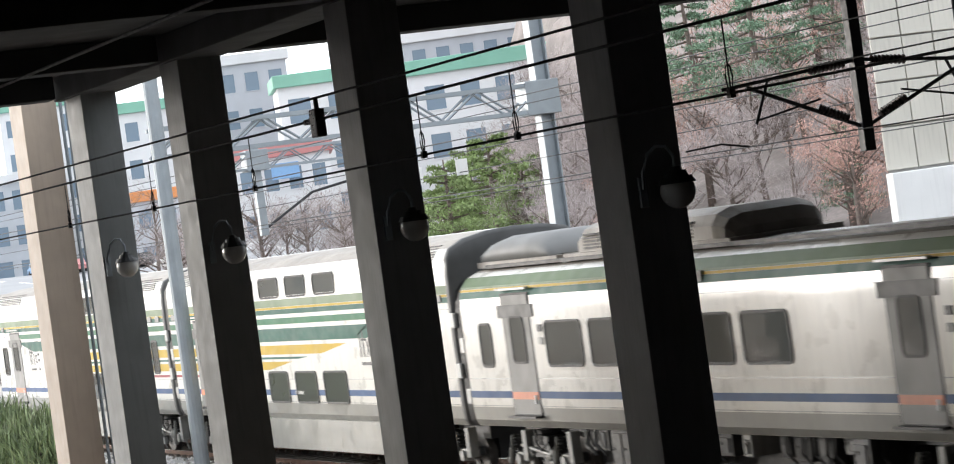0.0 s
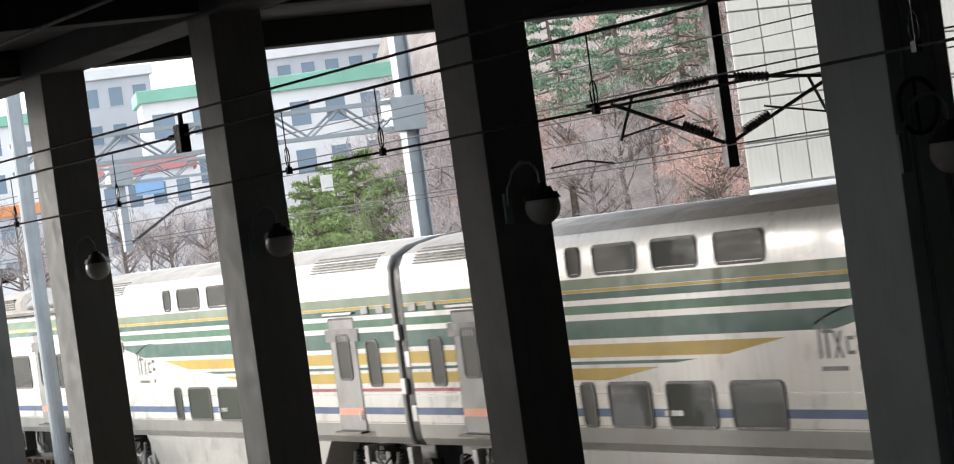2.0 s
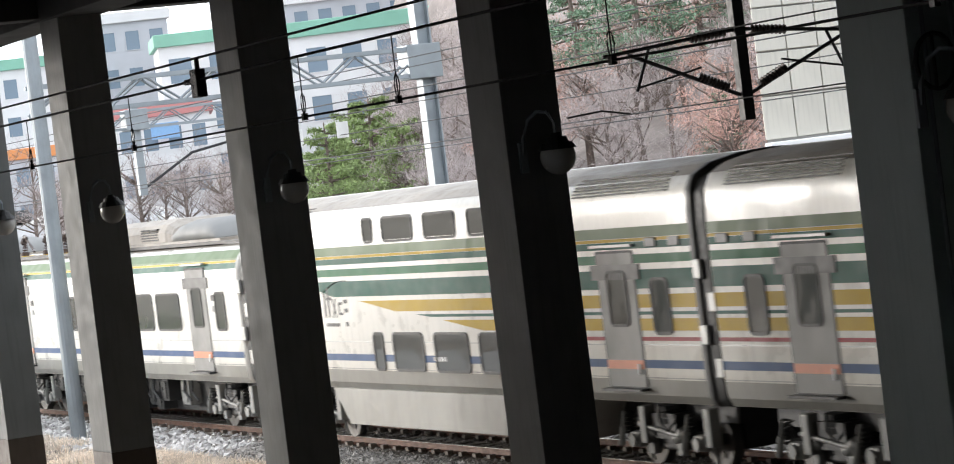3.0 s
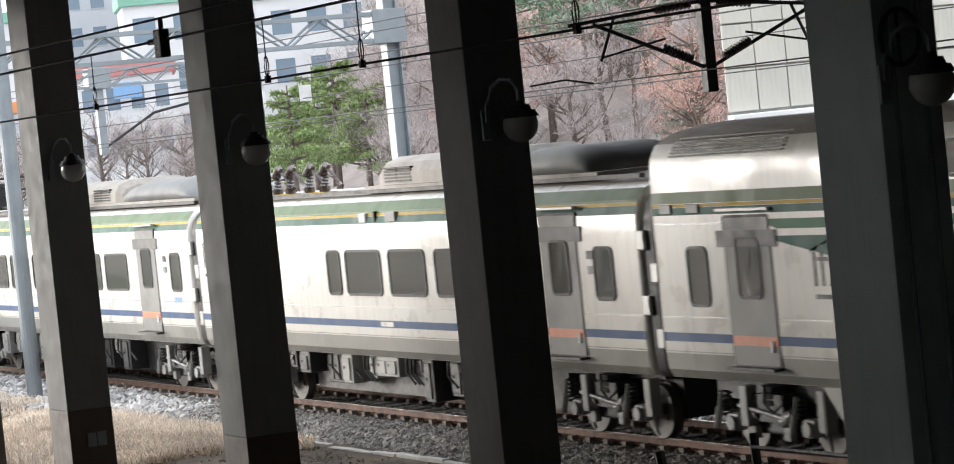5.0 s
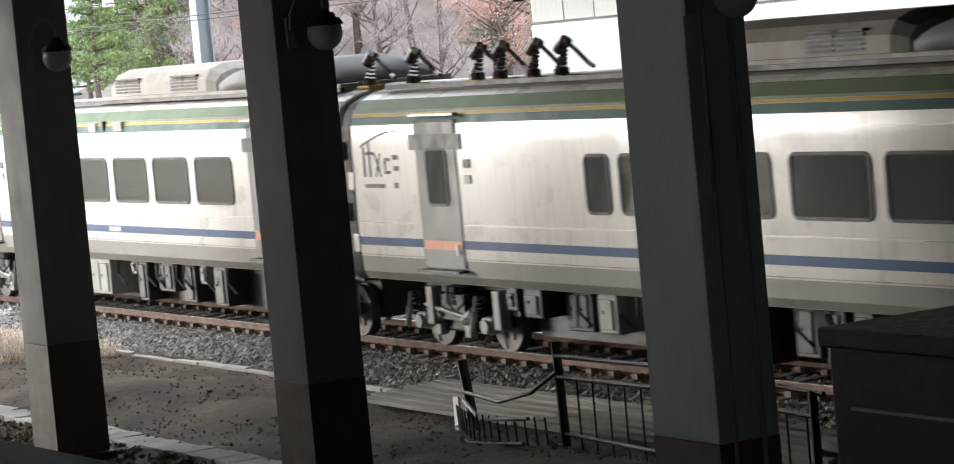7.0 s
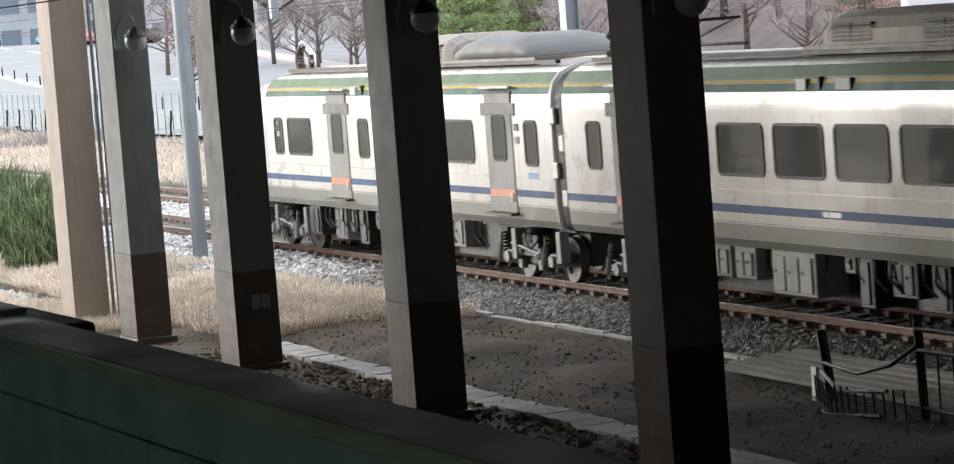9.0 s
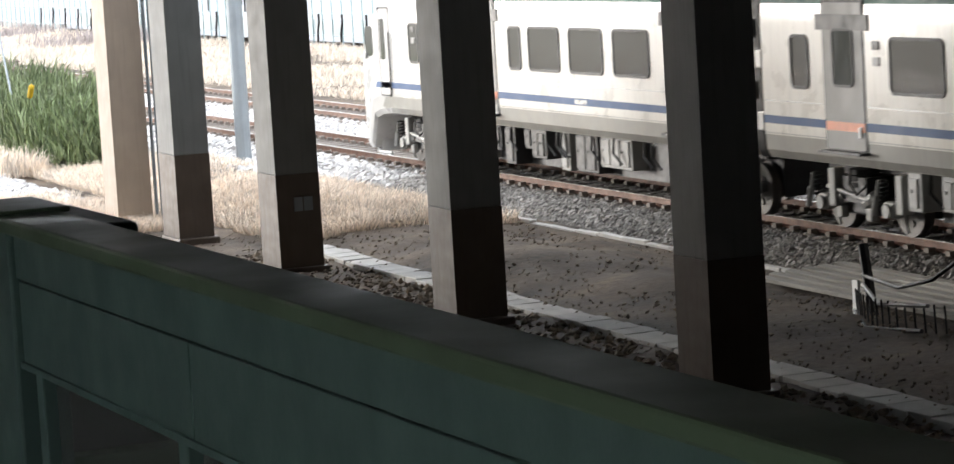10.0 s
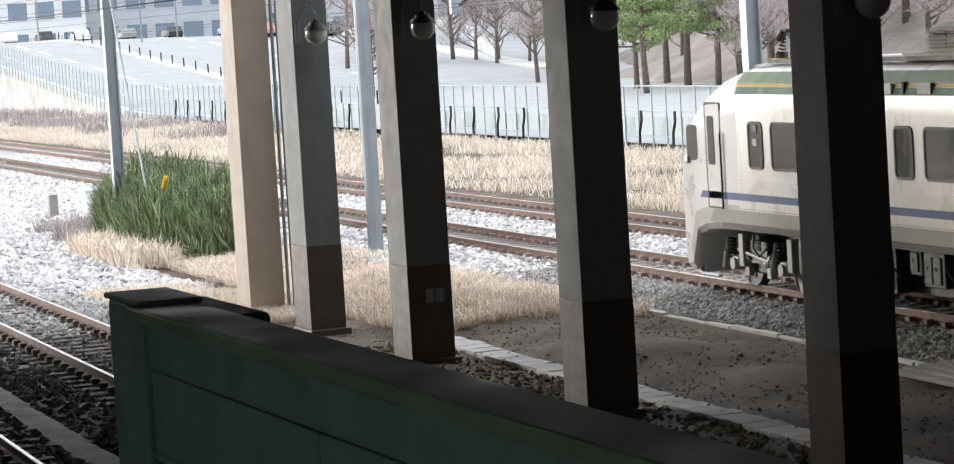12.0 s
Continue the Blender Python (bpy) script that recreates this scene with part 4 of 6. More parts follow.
# ---- green partition beside the camera ----
def green_partition():
    w = empty("green_partition", 0, 0, 0, "dark green painted partition wall with glazed openings", "partition wall")
    y0, y1 = 2.1, 2.22
    # the wall stands a little askew to the tracks
    w.matrix_basis = pose(-9.6, 2.03, 0, 0, 0, 1.75) @ pose(10, -2.1, 0)
    for a, b in ((-10.0, -8.105), (-8.1, -5.0), (-4.995, -1.6)):
        bm = B()
        box(bm, a, b, y0, y1, 3.805, 4.096, 0.004)
        part("upper_panel", bm, M["green_paint"], w)
    bm = B()
    box(bm, -10.02, -1.6, y0 - 0.006, y1 + 0.012, 4.104, 4.27, 0.005)
    part("fascia", bm, M["green_paint"], w)
    bm = B()
    box(bm, -10.0, -1.6, y0 - 0.075, y1 + 0.03, 4.272, 4.325, 0.01)
    part("coping", bm, M["green_trim"], w, "olive green coping")
    bm = B()
    box(bm, -10.45, -10.0, y0 - 0.03, y1 + 0.06, 1.5, 4.315, 0.012)
    part("end_post", bm, M["green_paint"], w, "wide green end post")
    bm = B()
    box(bm, -10.47, -9.97, y0 - 0.04, y1 + 0.07, 4.317, 4.337, 0.006)
    part("end_cap", bm, M["green_trim"], w)
    bm = B()
    box(bm, -10.4, -9.6, y1 + 0.062, y1 + 0.2, 3.6, 4.3, 0.02)
    part("end_return", bm, M["green_paint"], w)
    for x in (-9.9, -8.3, -6.4, -4.4, -2.4):
        bm = B()
        box(bm, x, x + 0.09, y0 + 0.01, y1 - 0.01, 1.5, 3.803, 0.006)
        part("mullion", bm, M["green_paint"], w, "green window post")
    for a, b in ((-9.81, -8.3), (-8.21, -6.4), (-6.31, -4.4), (-4.31, -2.4)):
        bm = B()
        box(bm, a, b, y0 + 0.055, y0 + 0.065, 2.3, 3.803)
        p = part("pane", bm, M["glass"], w)
        bm = B()
        box(bm, a, b, y0 + 0.02, y1 - 0.02, 1.5, 2.298, 0.005)
        part("spandrel", bm, M["green_paint"], w)
    bm = B()
    box(bm, -10.0, -1.6, y0 - 0.012, y0 - 0.002, 3.8, 3.822)
    part("drip_strip", bm, M["green_paint"], w)
    for i, x in enumerate((-6.35, -6.2, -6.05, -5.9, -5.83, -5.76)):
        bm = B()
        box(bm, x, x + 0.035, y0 - 0.003, y0 + 0.002, 3.93 + 0.01 * (i % 2), 4.0)
        part("marking", bm, M["rubber"], w, "worn dark bar of lettering")
    bm = B()
    box(bm, -10.4, -10.28, -1.5, y0 - 0.032, 3.3, 3.42, 0.01)
    part("low_rail", bm, M["green_trim"], w, "lower green cross rail")
    bm = B()
    box(bm, -10.38, -10.3, -1.5, y0 - 0.032, 1.5, 2.4, 0.01)
    part("low_panel", bm, M["green_paint"], w)


green_partition()
bm = B()
box(bm, -12, 12, -4, 3.4, -0.4, 1.5, 0.03)
solid("platform", bm, M["concrete"], "concrete station platform", "platform", kind="structure")


# ---- loose things on the ground ----
def slabs():
    bm = B()
    box(bm, -0.235, 0.235, -0.26, 0.26, -0.06, 0.06, 0.012)
    row = empty("slab_path", 0, 15.36, -0.26, "row of pale concrete drain cover slabs in the earth", "paving")
    first = part("slab", bm, M["kerb"], row)
    rnd = random.Random(4)
    n = int((48.3 - 12) / 0.49)
    for i in range(n):
        o = first if i == 0 else first.copy()
        if i:
            scene.collection.objects.link(o)
        o.matrix_basis = pose(-48.1 + i * 0.49, rnd.uniform(-0.02, 0.02), -0.03 + rnd.uniform(-0.008, 0.008) + 0.03 * noise.noise((i * 0.2, 0, 0)), rnd.uniform(-1.2, 1.2), rnd.uniform(-1, 1), rnd.uniform(-1.5, 1.5))
    row = empty("track_kerb", 0, 19.95, -0.3, "low pale concrete kerb at the foot of the ballast", "kerb")
    bm = B()
    box(bm, -0.48, 0.48, -0.06, 0.06, -0.1, 0.1, 0.012)
    first = part("kerb_stone", bm, M["kerb"], row)
    for i in range(40):
        o = first if i == 0 else first.copy()
        if i:
            scene.collection.objects.link(o)
        o.matrix_basis = pose(-51.3 + i * 0.985, rnd.uniform(-0.03, 0.03), -0.07 + rnd.uniform(-0.025, 0.03), rnd.uniform(-4, 4), rnd.uniform(-1, 1), rnd.uniform(-1, 1))


slabs()


def board(x0, x1, y, z, w, tilt):
    bm = B()
    box(bm, x0, x1, -w / 2, w / 2, -0.03, 0.03, 0.006)
    o = solid("plank", bm, M["plank_wood"], "long pale weathered plank lying on the earth", "plank", "planks on the ground")
    o.matrix_basis = pose(0, y, z, tilt, 0, 0)


for i in range(6):
    board(-37.2 + 0.12 * i, -25.5 - 0.5 * (i % 3), 18.6 + 0.2 * i, -0.1 + 0.03 * i, 0.12, 8)


def iron_fence():
    f = empty("iron_fence", 0, 0, 0, "old dark iron fence with bent rails beside the track", "fence")
    def bar(nm, pts, r, m="black_metal", label=""):
        bm = B()
        tube(bm, pts, r, 6)
        part(nm, bm, M[m], f, label)
    bar("post", [(-30.4, 18.0, -0.4), (-30.55, 18.05, 1.15)], 0.06)
    bar("post", [(-33.0, 18.2, -0.4), (-33.35, 18.25, 0.72)], 0.07)
    bar("post", [(-24.6, 17.6, -0.4), (-24.6, 17.6, 1.0)], 0.05)
    bar("rail", [(-30.5, 18.0, 0.98), (-28.0, 17.9, 1.02), (-24.4, 17.6, 0.98)], 0.03)
    bar("rail", [(-30.5, 18.0, 0.72), (-28.0, 17.9, 0.76), (-24.4, 17.6, 0.72)], 0.03)
    bar("rail", [(-30.5, 18.0, 0.02), (-24.4, 17.6, 0.02)], 0.025)
    bar("rail", [(-33.3, 18.2, 0.32), (-32.0, 18.0, 0.3), (-31.0, 17.9, 0.5), (-30.5, 18.0, 0.78)], 0.028)
    bar("rail", [(-33.3, 18.2, 0.2), (-32.0, 17.7, 0.12), (-30.6, 17.6, 0.25)], 0.03, "gear_grey", "bent pale rail")
    bar("rail", [(-33.2, 18.0, -0.1), (-32.0, 17.5, -0.16), (-30.6, 17.5, -0.05)], 0.03)
    for i in range(14):
        x = -30.0 + 0.4 * i
        bar("picket", [(x, 17.98 - 0.065 * 0.4 * i, -0.3), (x, 17.98 - 0.065 * 0.4 * i, 0.74)], 0.013)
    for i in range(16):
        x = -33.0 + 0.15 * i
        y = 17.95 - 0.3 * math.sin(i / 15 * math.pi)
        bar("picket", [(x, y, -0.35), (x - 0.05, y, 0.2)], 0.014)
    bm = B()
    box(bm, -33.15, -33.0, 17.95, 17.99, -0.15, 0.3, 0.008)
    part("tape", bm, M["white"], f, "strip of white tape tied to a post")


iron_fence()


def cabinet():
    c = empty("dark_cabinet", 0, 0, 0, "large black equipment cabinet with a flat lid", "cabinet")
    bm = B()
    box(bm, -16.2, -12.2, 11.75, 13.4, -0.35, 2.72, 0.03)
    part("body", bm, M["darkbox"], c)
    bm = B()
    box(bm, -16.25, -12.15, 11.7, 13.45, 2.722, 2.86, 0.02)
    part("lid", bm, M["darkbox"], c)
    bm = B()
    box(bm, -15.95, -12.3, 11.72, 11.747, 2.3, 2.32)
    part("trim_strip", bm, M["galv"], c)
    bm = B()
    box(bm, -16.6, -15.9, 11.0, 11.5, -0.35, 1.62, 0.02)
    solid("meter_box", bm, M["galv"], "small pale grey metal box", "box")


cabinet()


def shards(name, places, size, material, label, category, seed, flat=0.7):
    """Many small stones in one mesh."""
    rng = np.random.default_rng(seed)
    n = len(places)
    base = np.array([(1, 0, 0), (-1, 0.2, 0), (0.1, 1, 0), (0, -1, 0.1), (0.1, 0, flat), (0, 0.1, -flat)])
    tri = np.array([(0, 2, 4), (2, 1, 4), (1, 3, 4), (3, 0, 4), (2, 0, 5), (1, 2, 5), (3, 1, 5), (0, 3, 5)])
    v = base[None] * (1 + 0.45 * rng.uniform(-1, 1, (n, 6, 3)))
    a = rng.uniform(0, 6.28, n)
    b = rng.uniform(-0.7, 0.7, n)
    ca, sa, cb, sb = np.cos(a), np.sin(a), np.cos(b), np.sin(b)
    x, y, z = v[..., 0], v[..., 1], v[..., 2]
    x, z = x * cb[:, None] + z * sb[:, None], z * cb[:, None] - x * sb[:, None]
    x, y = x * ca[:, None] - y * sa[:, None], x * sa[:, None] + y * ca[:, None]
    s = (size * rng.uniform(0.5, 1.3, n))[:, None]
    v = np.stack([x * s, y * s, z * s], -1) + places[:, None]
    f = (tri[None] + 6 * np.arange(n)[:, None, None]).reshape(-1, 3)
    me = bpy.data.meshes.new(name)
    me.from_pydata(v.reshape(-1, 3).tolist(), [], f.tolist())
    me.materials.append(material)
    return tagged(new(name, me), label, category, kind="stuff")


def scatter(n, x0, x1, y0, y1, z, seed, power=1.0):
    rng = np.random.default_rng(seed)
    u = rng.random(n) ** power
    x = x0 + (x1 - x0) * u
    y = rng.uniform(y0, y1, n)
    return np.stack([x, y, np.array([z(b) for b in y]) if callable(z) else np.full(n, z)], -1)


def shoulder(yc, top):
    return lambda y: top - 0.2 + (0.0 if abs(y - yc) < 1.9 else -(abs(y - yc) - 1.9) * 0.45)


shards("ballast_stones", np.concatenate([scatter(24000, -58, -24, 19.8, 21.6, shoulder(22.65, RAIL_Z), 1), scatter(9000, -62, -24, 21.6, 24.6, shoulder(22.65, RAIL_Z), 2)]), 0.06, M["stone"], "loose grey ballast stones beside the main track", "ballast", 3)
# Near-track stones turn from pale to dark where the deck's shade begins.
shards("ballast_stones", scatter(14000, -95, -50, 6.2, 12.0, shoulder(9.0, 0.38), 5), 0.08, M["pale_stone"], "pale ballast stones lightened for daylight along the near track", "ballast", 7)
shards("ballast_stones", np.concatenate([scatter(9000, -50, -25, 6.2, 12.0, shoulder(9.0, 0.38), 15), scatter(5000, -60, -30, 3.5, 6.4, shoulder(4.95, 0.38), 6)]), 0.075, M["shaded_stone"], "ballast stones darkened for deck shade along the platform track", "ballast", 17)
gravel = scatter(34000, -140, -60, 10.8, 21.2, 0.0, 8, 0.8)
gravel = gravel[(gravel[:, 0] < -78) | (gravel[:, 1] < 14.6) | (gravel[:, 1] > 19.2)]
gravel[:, 2] = [earth(x, y) + 0.05 for x, y, _ in gravel]
shards("gravel", gravel, 0.12, M["pale_stone"], "pale loose gravel spread over the ground", "gravel", 10)
shards("ballast_stones", np.concatenate([scatter(9000, -150, -58, 23.6, 26.2, lambda y: -0.14, 18), scatter(7000, -150, -58, 19.6, 21.9, shoulder(22.65, RAIL_Z), 19)]), 0.1, M["pale_stone"], "pale ballast stones between the far tracks", "ballast", 20)
shards("pebbles", scatter(3500, -52, -22, 14.0, 19.7, lambda y: -0.3 + 0.22 * math.exp(-((y - 17.4) / 1.3) ** 2), 61), 0.022, M["pebble"], "scattered pebbles and crumbs of earth", "pebbles", 62)
shards("rubble", scatter(700, -50, -24, 14.2, 19.6, lambda y: -0.26 + 0.2 * math.exp(-((y - 17.4) / 1.3) ** 2), 11), 0.03, M["pebble"], "small clods and stones on the bare earth", "rubble", 12)
shards("rubble", scatter(900, -48, -22, 13.9, 15.2, lambda y: -0.28, 13), 0.06, M["pebble"], "dark clods of earth along the pillars", "rubble", 14)


# ---- plants ----
def blades(name, places, height, spread, width, material, label, category, seed, droop=0.5):
    rng = np.random.default_rng(seed)
    n = len(places)
    a = rng.uniform(0, 6.28, n)
    h = height * rng.uniform(0.45, 1.15, n)
    lean = rng.normal(0, spread, (n, 2))
    w = width * rng.uniform(0.6, 1.4, n)
    dx, dy = np.cos(a) * w, np.sin(a) * w
    zero = np.zeros(n)
    p0 = places + np.stack([-dx, -dy, zero], -1)
    p1 = places + np.stack([dx, dy, zero], -1)
    mid_ = places + np.stack([lean[:, 0] * h * 0.4, lean[:, 1] * h * 0.4, h * 0.6], -1)
    p2 = mid_ + np.stack([dx * 0.7, dy * 0.7, zero], -1)
    p3 = mid_ - np.stack([dx * 0.7, dy * 0.7, zero], -1)
    p4 = places + np.stack([lean[:, 0] * h, lean[:, 1] * h, h * (1 - droop * np.minimum(1, np.hypot(lean[:, 0], lean[:, 1])))], -1)
    v = np.stack([p0, p1, p2, p3, p4], 1).reshape(-1, 3)
    k = 5 * np.arange(n)[:, None]
    f = np.concatenate([np.array([[0, 1, 2]]) + k, np.array([[0, 2, 3]]) + k, np.array([[3, 2, 4]]) + k])
    me = bpy.data.meshes.new(name)
    me.from_pydata(v.tolist(), [], f.tolist())
    me.materials.append(material)
    return tagged(new(name, me), label, category, kind="stuff")


def patch(n, x0, x1, y0, y1, z, seed, lumps=0.35, thresh=0.0):
    rng = np.random.default_rng(seed)
    out = []
    while len(out) < n:
        x, y = rng.uniform(x0, x1), rng.uniform(y0, y1)
        if noise.noise((x * lumps, y * lumps, seed)) + 0.35 > thresh + 0.5 * rng.random():
            out.append((x, y, max(z, earth(x, y) - 0.02)))
    return np.array(out)


blades("dry_grass", patch(70000, -74, -49, 15.2, 19.8, -0.3, 21, thresh=0.0), 0.34, 0.7, 0.0075, M["grass"], "dry straw-coloured grass by the pillars", "grass", 22)
blades("dry_grass", patch(18000, -63, -53.5, 11.8, 14.8, -0.3, 23), 0.32, 0.65, 0.007, M["grass"], "dry straw-coloured grass by the end pillar", "grass", 24)
blades("dry_grass", patch(95000, -240, -60, 30.5, 43.5, -0.3, 25, 0.2), 0.5, 0.7, 0.013, M["grass"], "tall dry grass strip beyond the tracks", "grass", 26)
blades("dry_scrub", patch(5000, -260, -150, 35, 43.5, -0.3, 27, 0.15, 0.3), 1.1, 0.5, 0.03, M["twig"], "brownish dry scrub before the wall", "scrub", 28)
blades("dry_scrub", patch(900, -86, -80, 14.8, 16.6, -0.3, 29), 0.8, 0.5, 0.012, M["twig"], "small bare brownish shrub", "shrub", 30)


def evergreen_bush():
    rng = np.random.default_rng(40)
    b = empty("evergreen_bush", -75.8, 17.0, -0.3, "dense dark green evergreen shrub", "bush")
    n = 30000
    th, r = rng.uniform(0, 6.28, n), np.sqrt(rng.random(n))
    px, py = 7.6 * r * np.cos(th), 1.6 * r * np.sin(th)
    top = 2.25 * (1 - 0.45 * r ** 4) * (0.82 + 0.2 * np.sin(px * 1.3 + 0.6) * np.cos(py * 1.7) + 0.14 * np.sin(px * 4.1))
    places = np.stack([px, py, top * rng.uniform(0.05, 0.9, n)], -1)
    o = blades("foliage", places, 0.75, 0.42, 0.022, M["bush"], "", "", 41, 0.3)
    for k in ("label", "category", "kind"):
        if k in o:
            del o[k]
    o.parent = b
    bm = B()
    for i in range(7):
        a = i * 0.9
        tube(bm, [(2.0 * i - 6, 0.2 * math.sin(a), 0), (2.2 * i - 6.6, 0.6 * math.sin(a), 1.3)], 0.05, 5, 0.015)
    part("stems", bm, M["bark"], b, "woody stems")
    bm = B()
    for i in range(5):
        bmesh.ops.create_icosphere(bm, subdivisions=1, radius=0.09, matrix=Matrix.Translation((4.2 + 0.05 * i, -1.2, 1.9 + 0.05 * i)))
    part("yellow_leaf", bm, M["band_yellow"], b, "yellowed leaves near the top")


evergreen_bush()
blades("dry_weeds", patch(2600, -77, -69, 14.2, 15.6, -0.25, 47, 0.6), 0.75, 0.45, 0.016, M["grass"], "dry weeds at the foot of the evergreen shrub", "weeds", 48)


def crown(name, centres, radii, count, leaf, long, material, parent, seed, label="", flat=0.7):
    """A crown of many small leaf or twig pieces round branch ends."""
    rng = np.random.default_rng(seed)
    c = np.array(centres)
    k = rng.integers(0, len(c), count)
    d = rng.normal(0, 1, (count, 3))
    d /= np.linalg.norm(d, axis=1)[:, None]
    p = c[k] + d * (np.array(radii)[k] * rng.random(count) ** 0.45)[:, None] * np.array([1, 1, flat])
    u = rng.normal(0, 1, (count, 3))
    u /= np.linalg.norm(u, axis=1)[:, None]
    if long > 3:
        u = u * 0.5 + d * 0.6 + np.array([0, 0, 0.5])
        u /= np.linalg.norm(u, axis=1)[:, None]
    w = np.cross(u, rng.normal(0, 1, (count, 3)))
    w /= np.linalg.norm(w, axis=1)[:, None] + 1e-9
    s = (leaf * rng.uniform(0.6, 1.4, count))[:, None]
    v = np.stack([p - w * s * 0.5, p + w * s * 0.5, p + u * s * long], 1).reshape(-1, 3)
    me = bpy.data.meshes.new(name)
    me.from_pydata(v.tolist(), [], np.arange(count * 3).reshape(-1, 3).tolist())
    me.materials.append(material)
    o = new(name, me)
    o.parent = parent
    if label:
        o["label"] = label
    return o


def tree(x, y, z, h, kind, seed, label, leaves=2500):
    rnd = random.Random(seed)
    t = empty({"pine": "pine_tree", "fir": "fir_tree"}.get(kind, "bare_tree"), x, y, z, label, "tree", "trees beyond the tracks")
    bm = B()
    lean = rnd.uniform(-0.06, 0.06)
    top = Vector((lean * h, rnd.uniform(-0.05, 0.05) * h, h * (0.95 if kind == "fir" else 0.8)))
    trunk_r = h * 0.018 + 0.05
    tube(bm, [(0, 0, -0.3), top * 0.35 + Vector((rnd.uniform(-.03, .03) * h, 0, 0)), top * 0.7, top], trunk_r, 7, trunk_r * 0.2)
    centres, radii = [], []
    n = {"pine": 30, "fir": 34}.get(kind, 15)
    for i in range(n):
        f = (0.36 + 0.62 * i / n) if kind == "pine" else (0.15 + 0.82 * i / n) if kind == "fir" else (0.25 + 0.6 * rnd.random())
        a = i * 2.4 + rnd.uniform(-0.4, 0.4)
        length = h * {"pine": 0.31 * (1.22 - f) * rnd.uniform(0.75, 1.1), "fir": 0.34 * (1.08 - f)}.get(kind, rnd.uniform(0.2, 0.36))
        up = {"pine": rnd.uniform(0.05, 0.35), "fir": -0.05}.get(kind, rnd.uniform(0.5, 1.0))
        p0 = top * f
        p1 = p0 + Vector((math.cos(a) * length, math.sin(a) * length, length * up))
        midp = p0.lerp(p1, 0.5) + Vector((0, 0, -0.06 * length))
        tube(bm, [p0, midp, p1], trunk_r * 0.35, 4, 0.012)
        if kind == "bare":
            for j in range(5):
                q0 = p0.lerp(p1, rnd.uniform(0.3, 1))
                q1 = q0 + Vector((rnd.uniform(-1, 1), rnd.uniform(-1, 1), rnd.uniform(0.2, 1.2))) * length * 0.42
                tube(bm, [q0, q1], trunk_r * 0.14, 3, 0.008)
                centres.append(q1)
                radii.append(length * 0.32)
        else:
            for q in (0.6, 1.0):
                centres.append(p0.lerp(p1, q))
                radii.append(length * (0.3 if kind == "pine" else 0.27) + 0.12)
    part("trunk", bm, M["bark"], t, smooth=True)
    m, size, long = {"pine": (M["pine"], 0.075, 2.6), "fir": (M["fir"], 0.075, 2.6), "red": (M["redtwig"], 0.06, 2.2)}.get(kind, (M["twig"], 0.03, 14))
    crown("crown", centres or [top], radii or [1], leaves, size * h / 9, long, m, t, seed + 7, flat={"pine": 0.34, "fir": 0.42}.get(kind, 0.75))
    return t


def polar(az, dist, z=0.0):
    a = radians(az)
    return -math.cos(a) * dist, math.sin(a) * dist, z


# ---- hill, road and fences beyond the tracks ----
def hill_z(x, y):
    d = max(0.0, y - 82 - 0.08 * (x + 180)) 
    k = min(1.0, max(0.0, (math.degrees(math.atan2(y, -x)) - 22.0) / 3.0))
    return min(46, 0.42 * d) * (0.12 + 0.88 * k * k * (3 - 2 * k)) + 1.5 * noise.noise((x * 0.03, y * 0.03, 2))


bm = B()
gx, gy = 34, 22
rows = [[bm.verts.new((-420 + 11 * i, 74 + 9 * j, (-0.6 if j == 0 else hill_z(-420 + 11 * i, 74 + 9 * j) - 0.3))) for j in range(gy)] for i in range(gx)]
for a, b in zip(rows, rows[1:]):
    for j in range(gy - 1):
        bm.faces.new((a[j], b[j], b[j + 1], a[j + 1]))
solid("hillside", bm, M["hill"], "wooded hillside with leaf litter", "hill", kind="structure", smooth=True)


def road_z(x):
    return 0.0 if x > -208 else min(6.6, (-208 - x) * 0.064)


def road_h(x, y):
    """Height of the road's surface, which climbs towards the far left corner."""
    far, wide = (4.6, 120.0) if x < -290 else (0.3 + 4.3 * max(0.0, (-225 - x) / 65), 120.0) if x < -225 else (0.3, 86.0)
    return road_z(x) - 0.1 + (far - road_z(x) + 0.1) * (y - 44.8) / (wide - 44.8)


bm = B()
xs = [-60 - 10 * i for i in range(38)]
ra = [bm.verts.new((x, 44.8, road_z(x) - 0.1)) for x in xs]
rb = [bm.verts.new((x, 120 if x < -225 else 86, road_h(x, 120 if x < -225 else 86))) for x in xs]
for i in range(len(xs) - 1):
    bm.faces.new((ra[i], ra[i + 1], rb[i + 1], rb[i]))
solid("road", bm, M["asphalt"], "pale wide road climbing beyond the fence", "road", kind="structure")


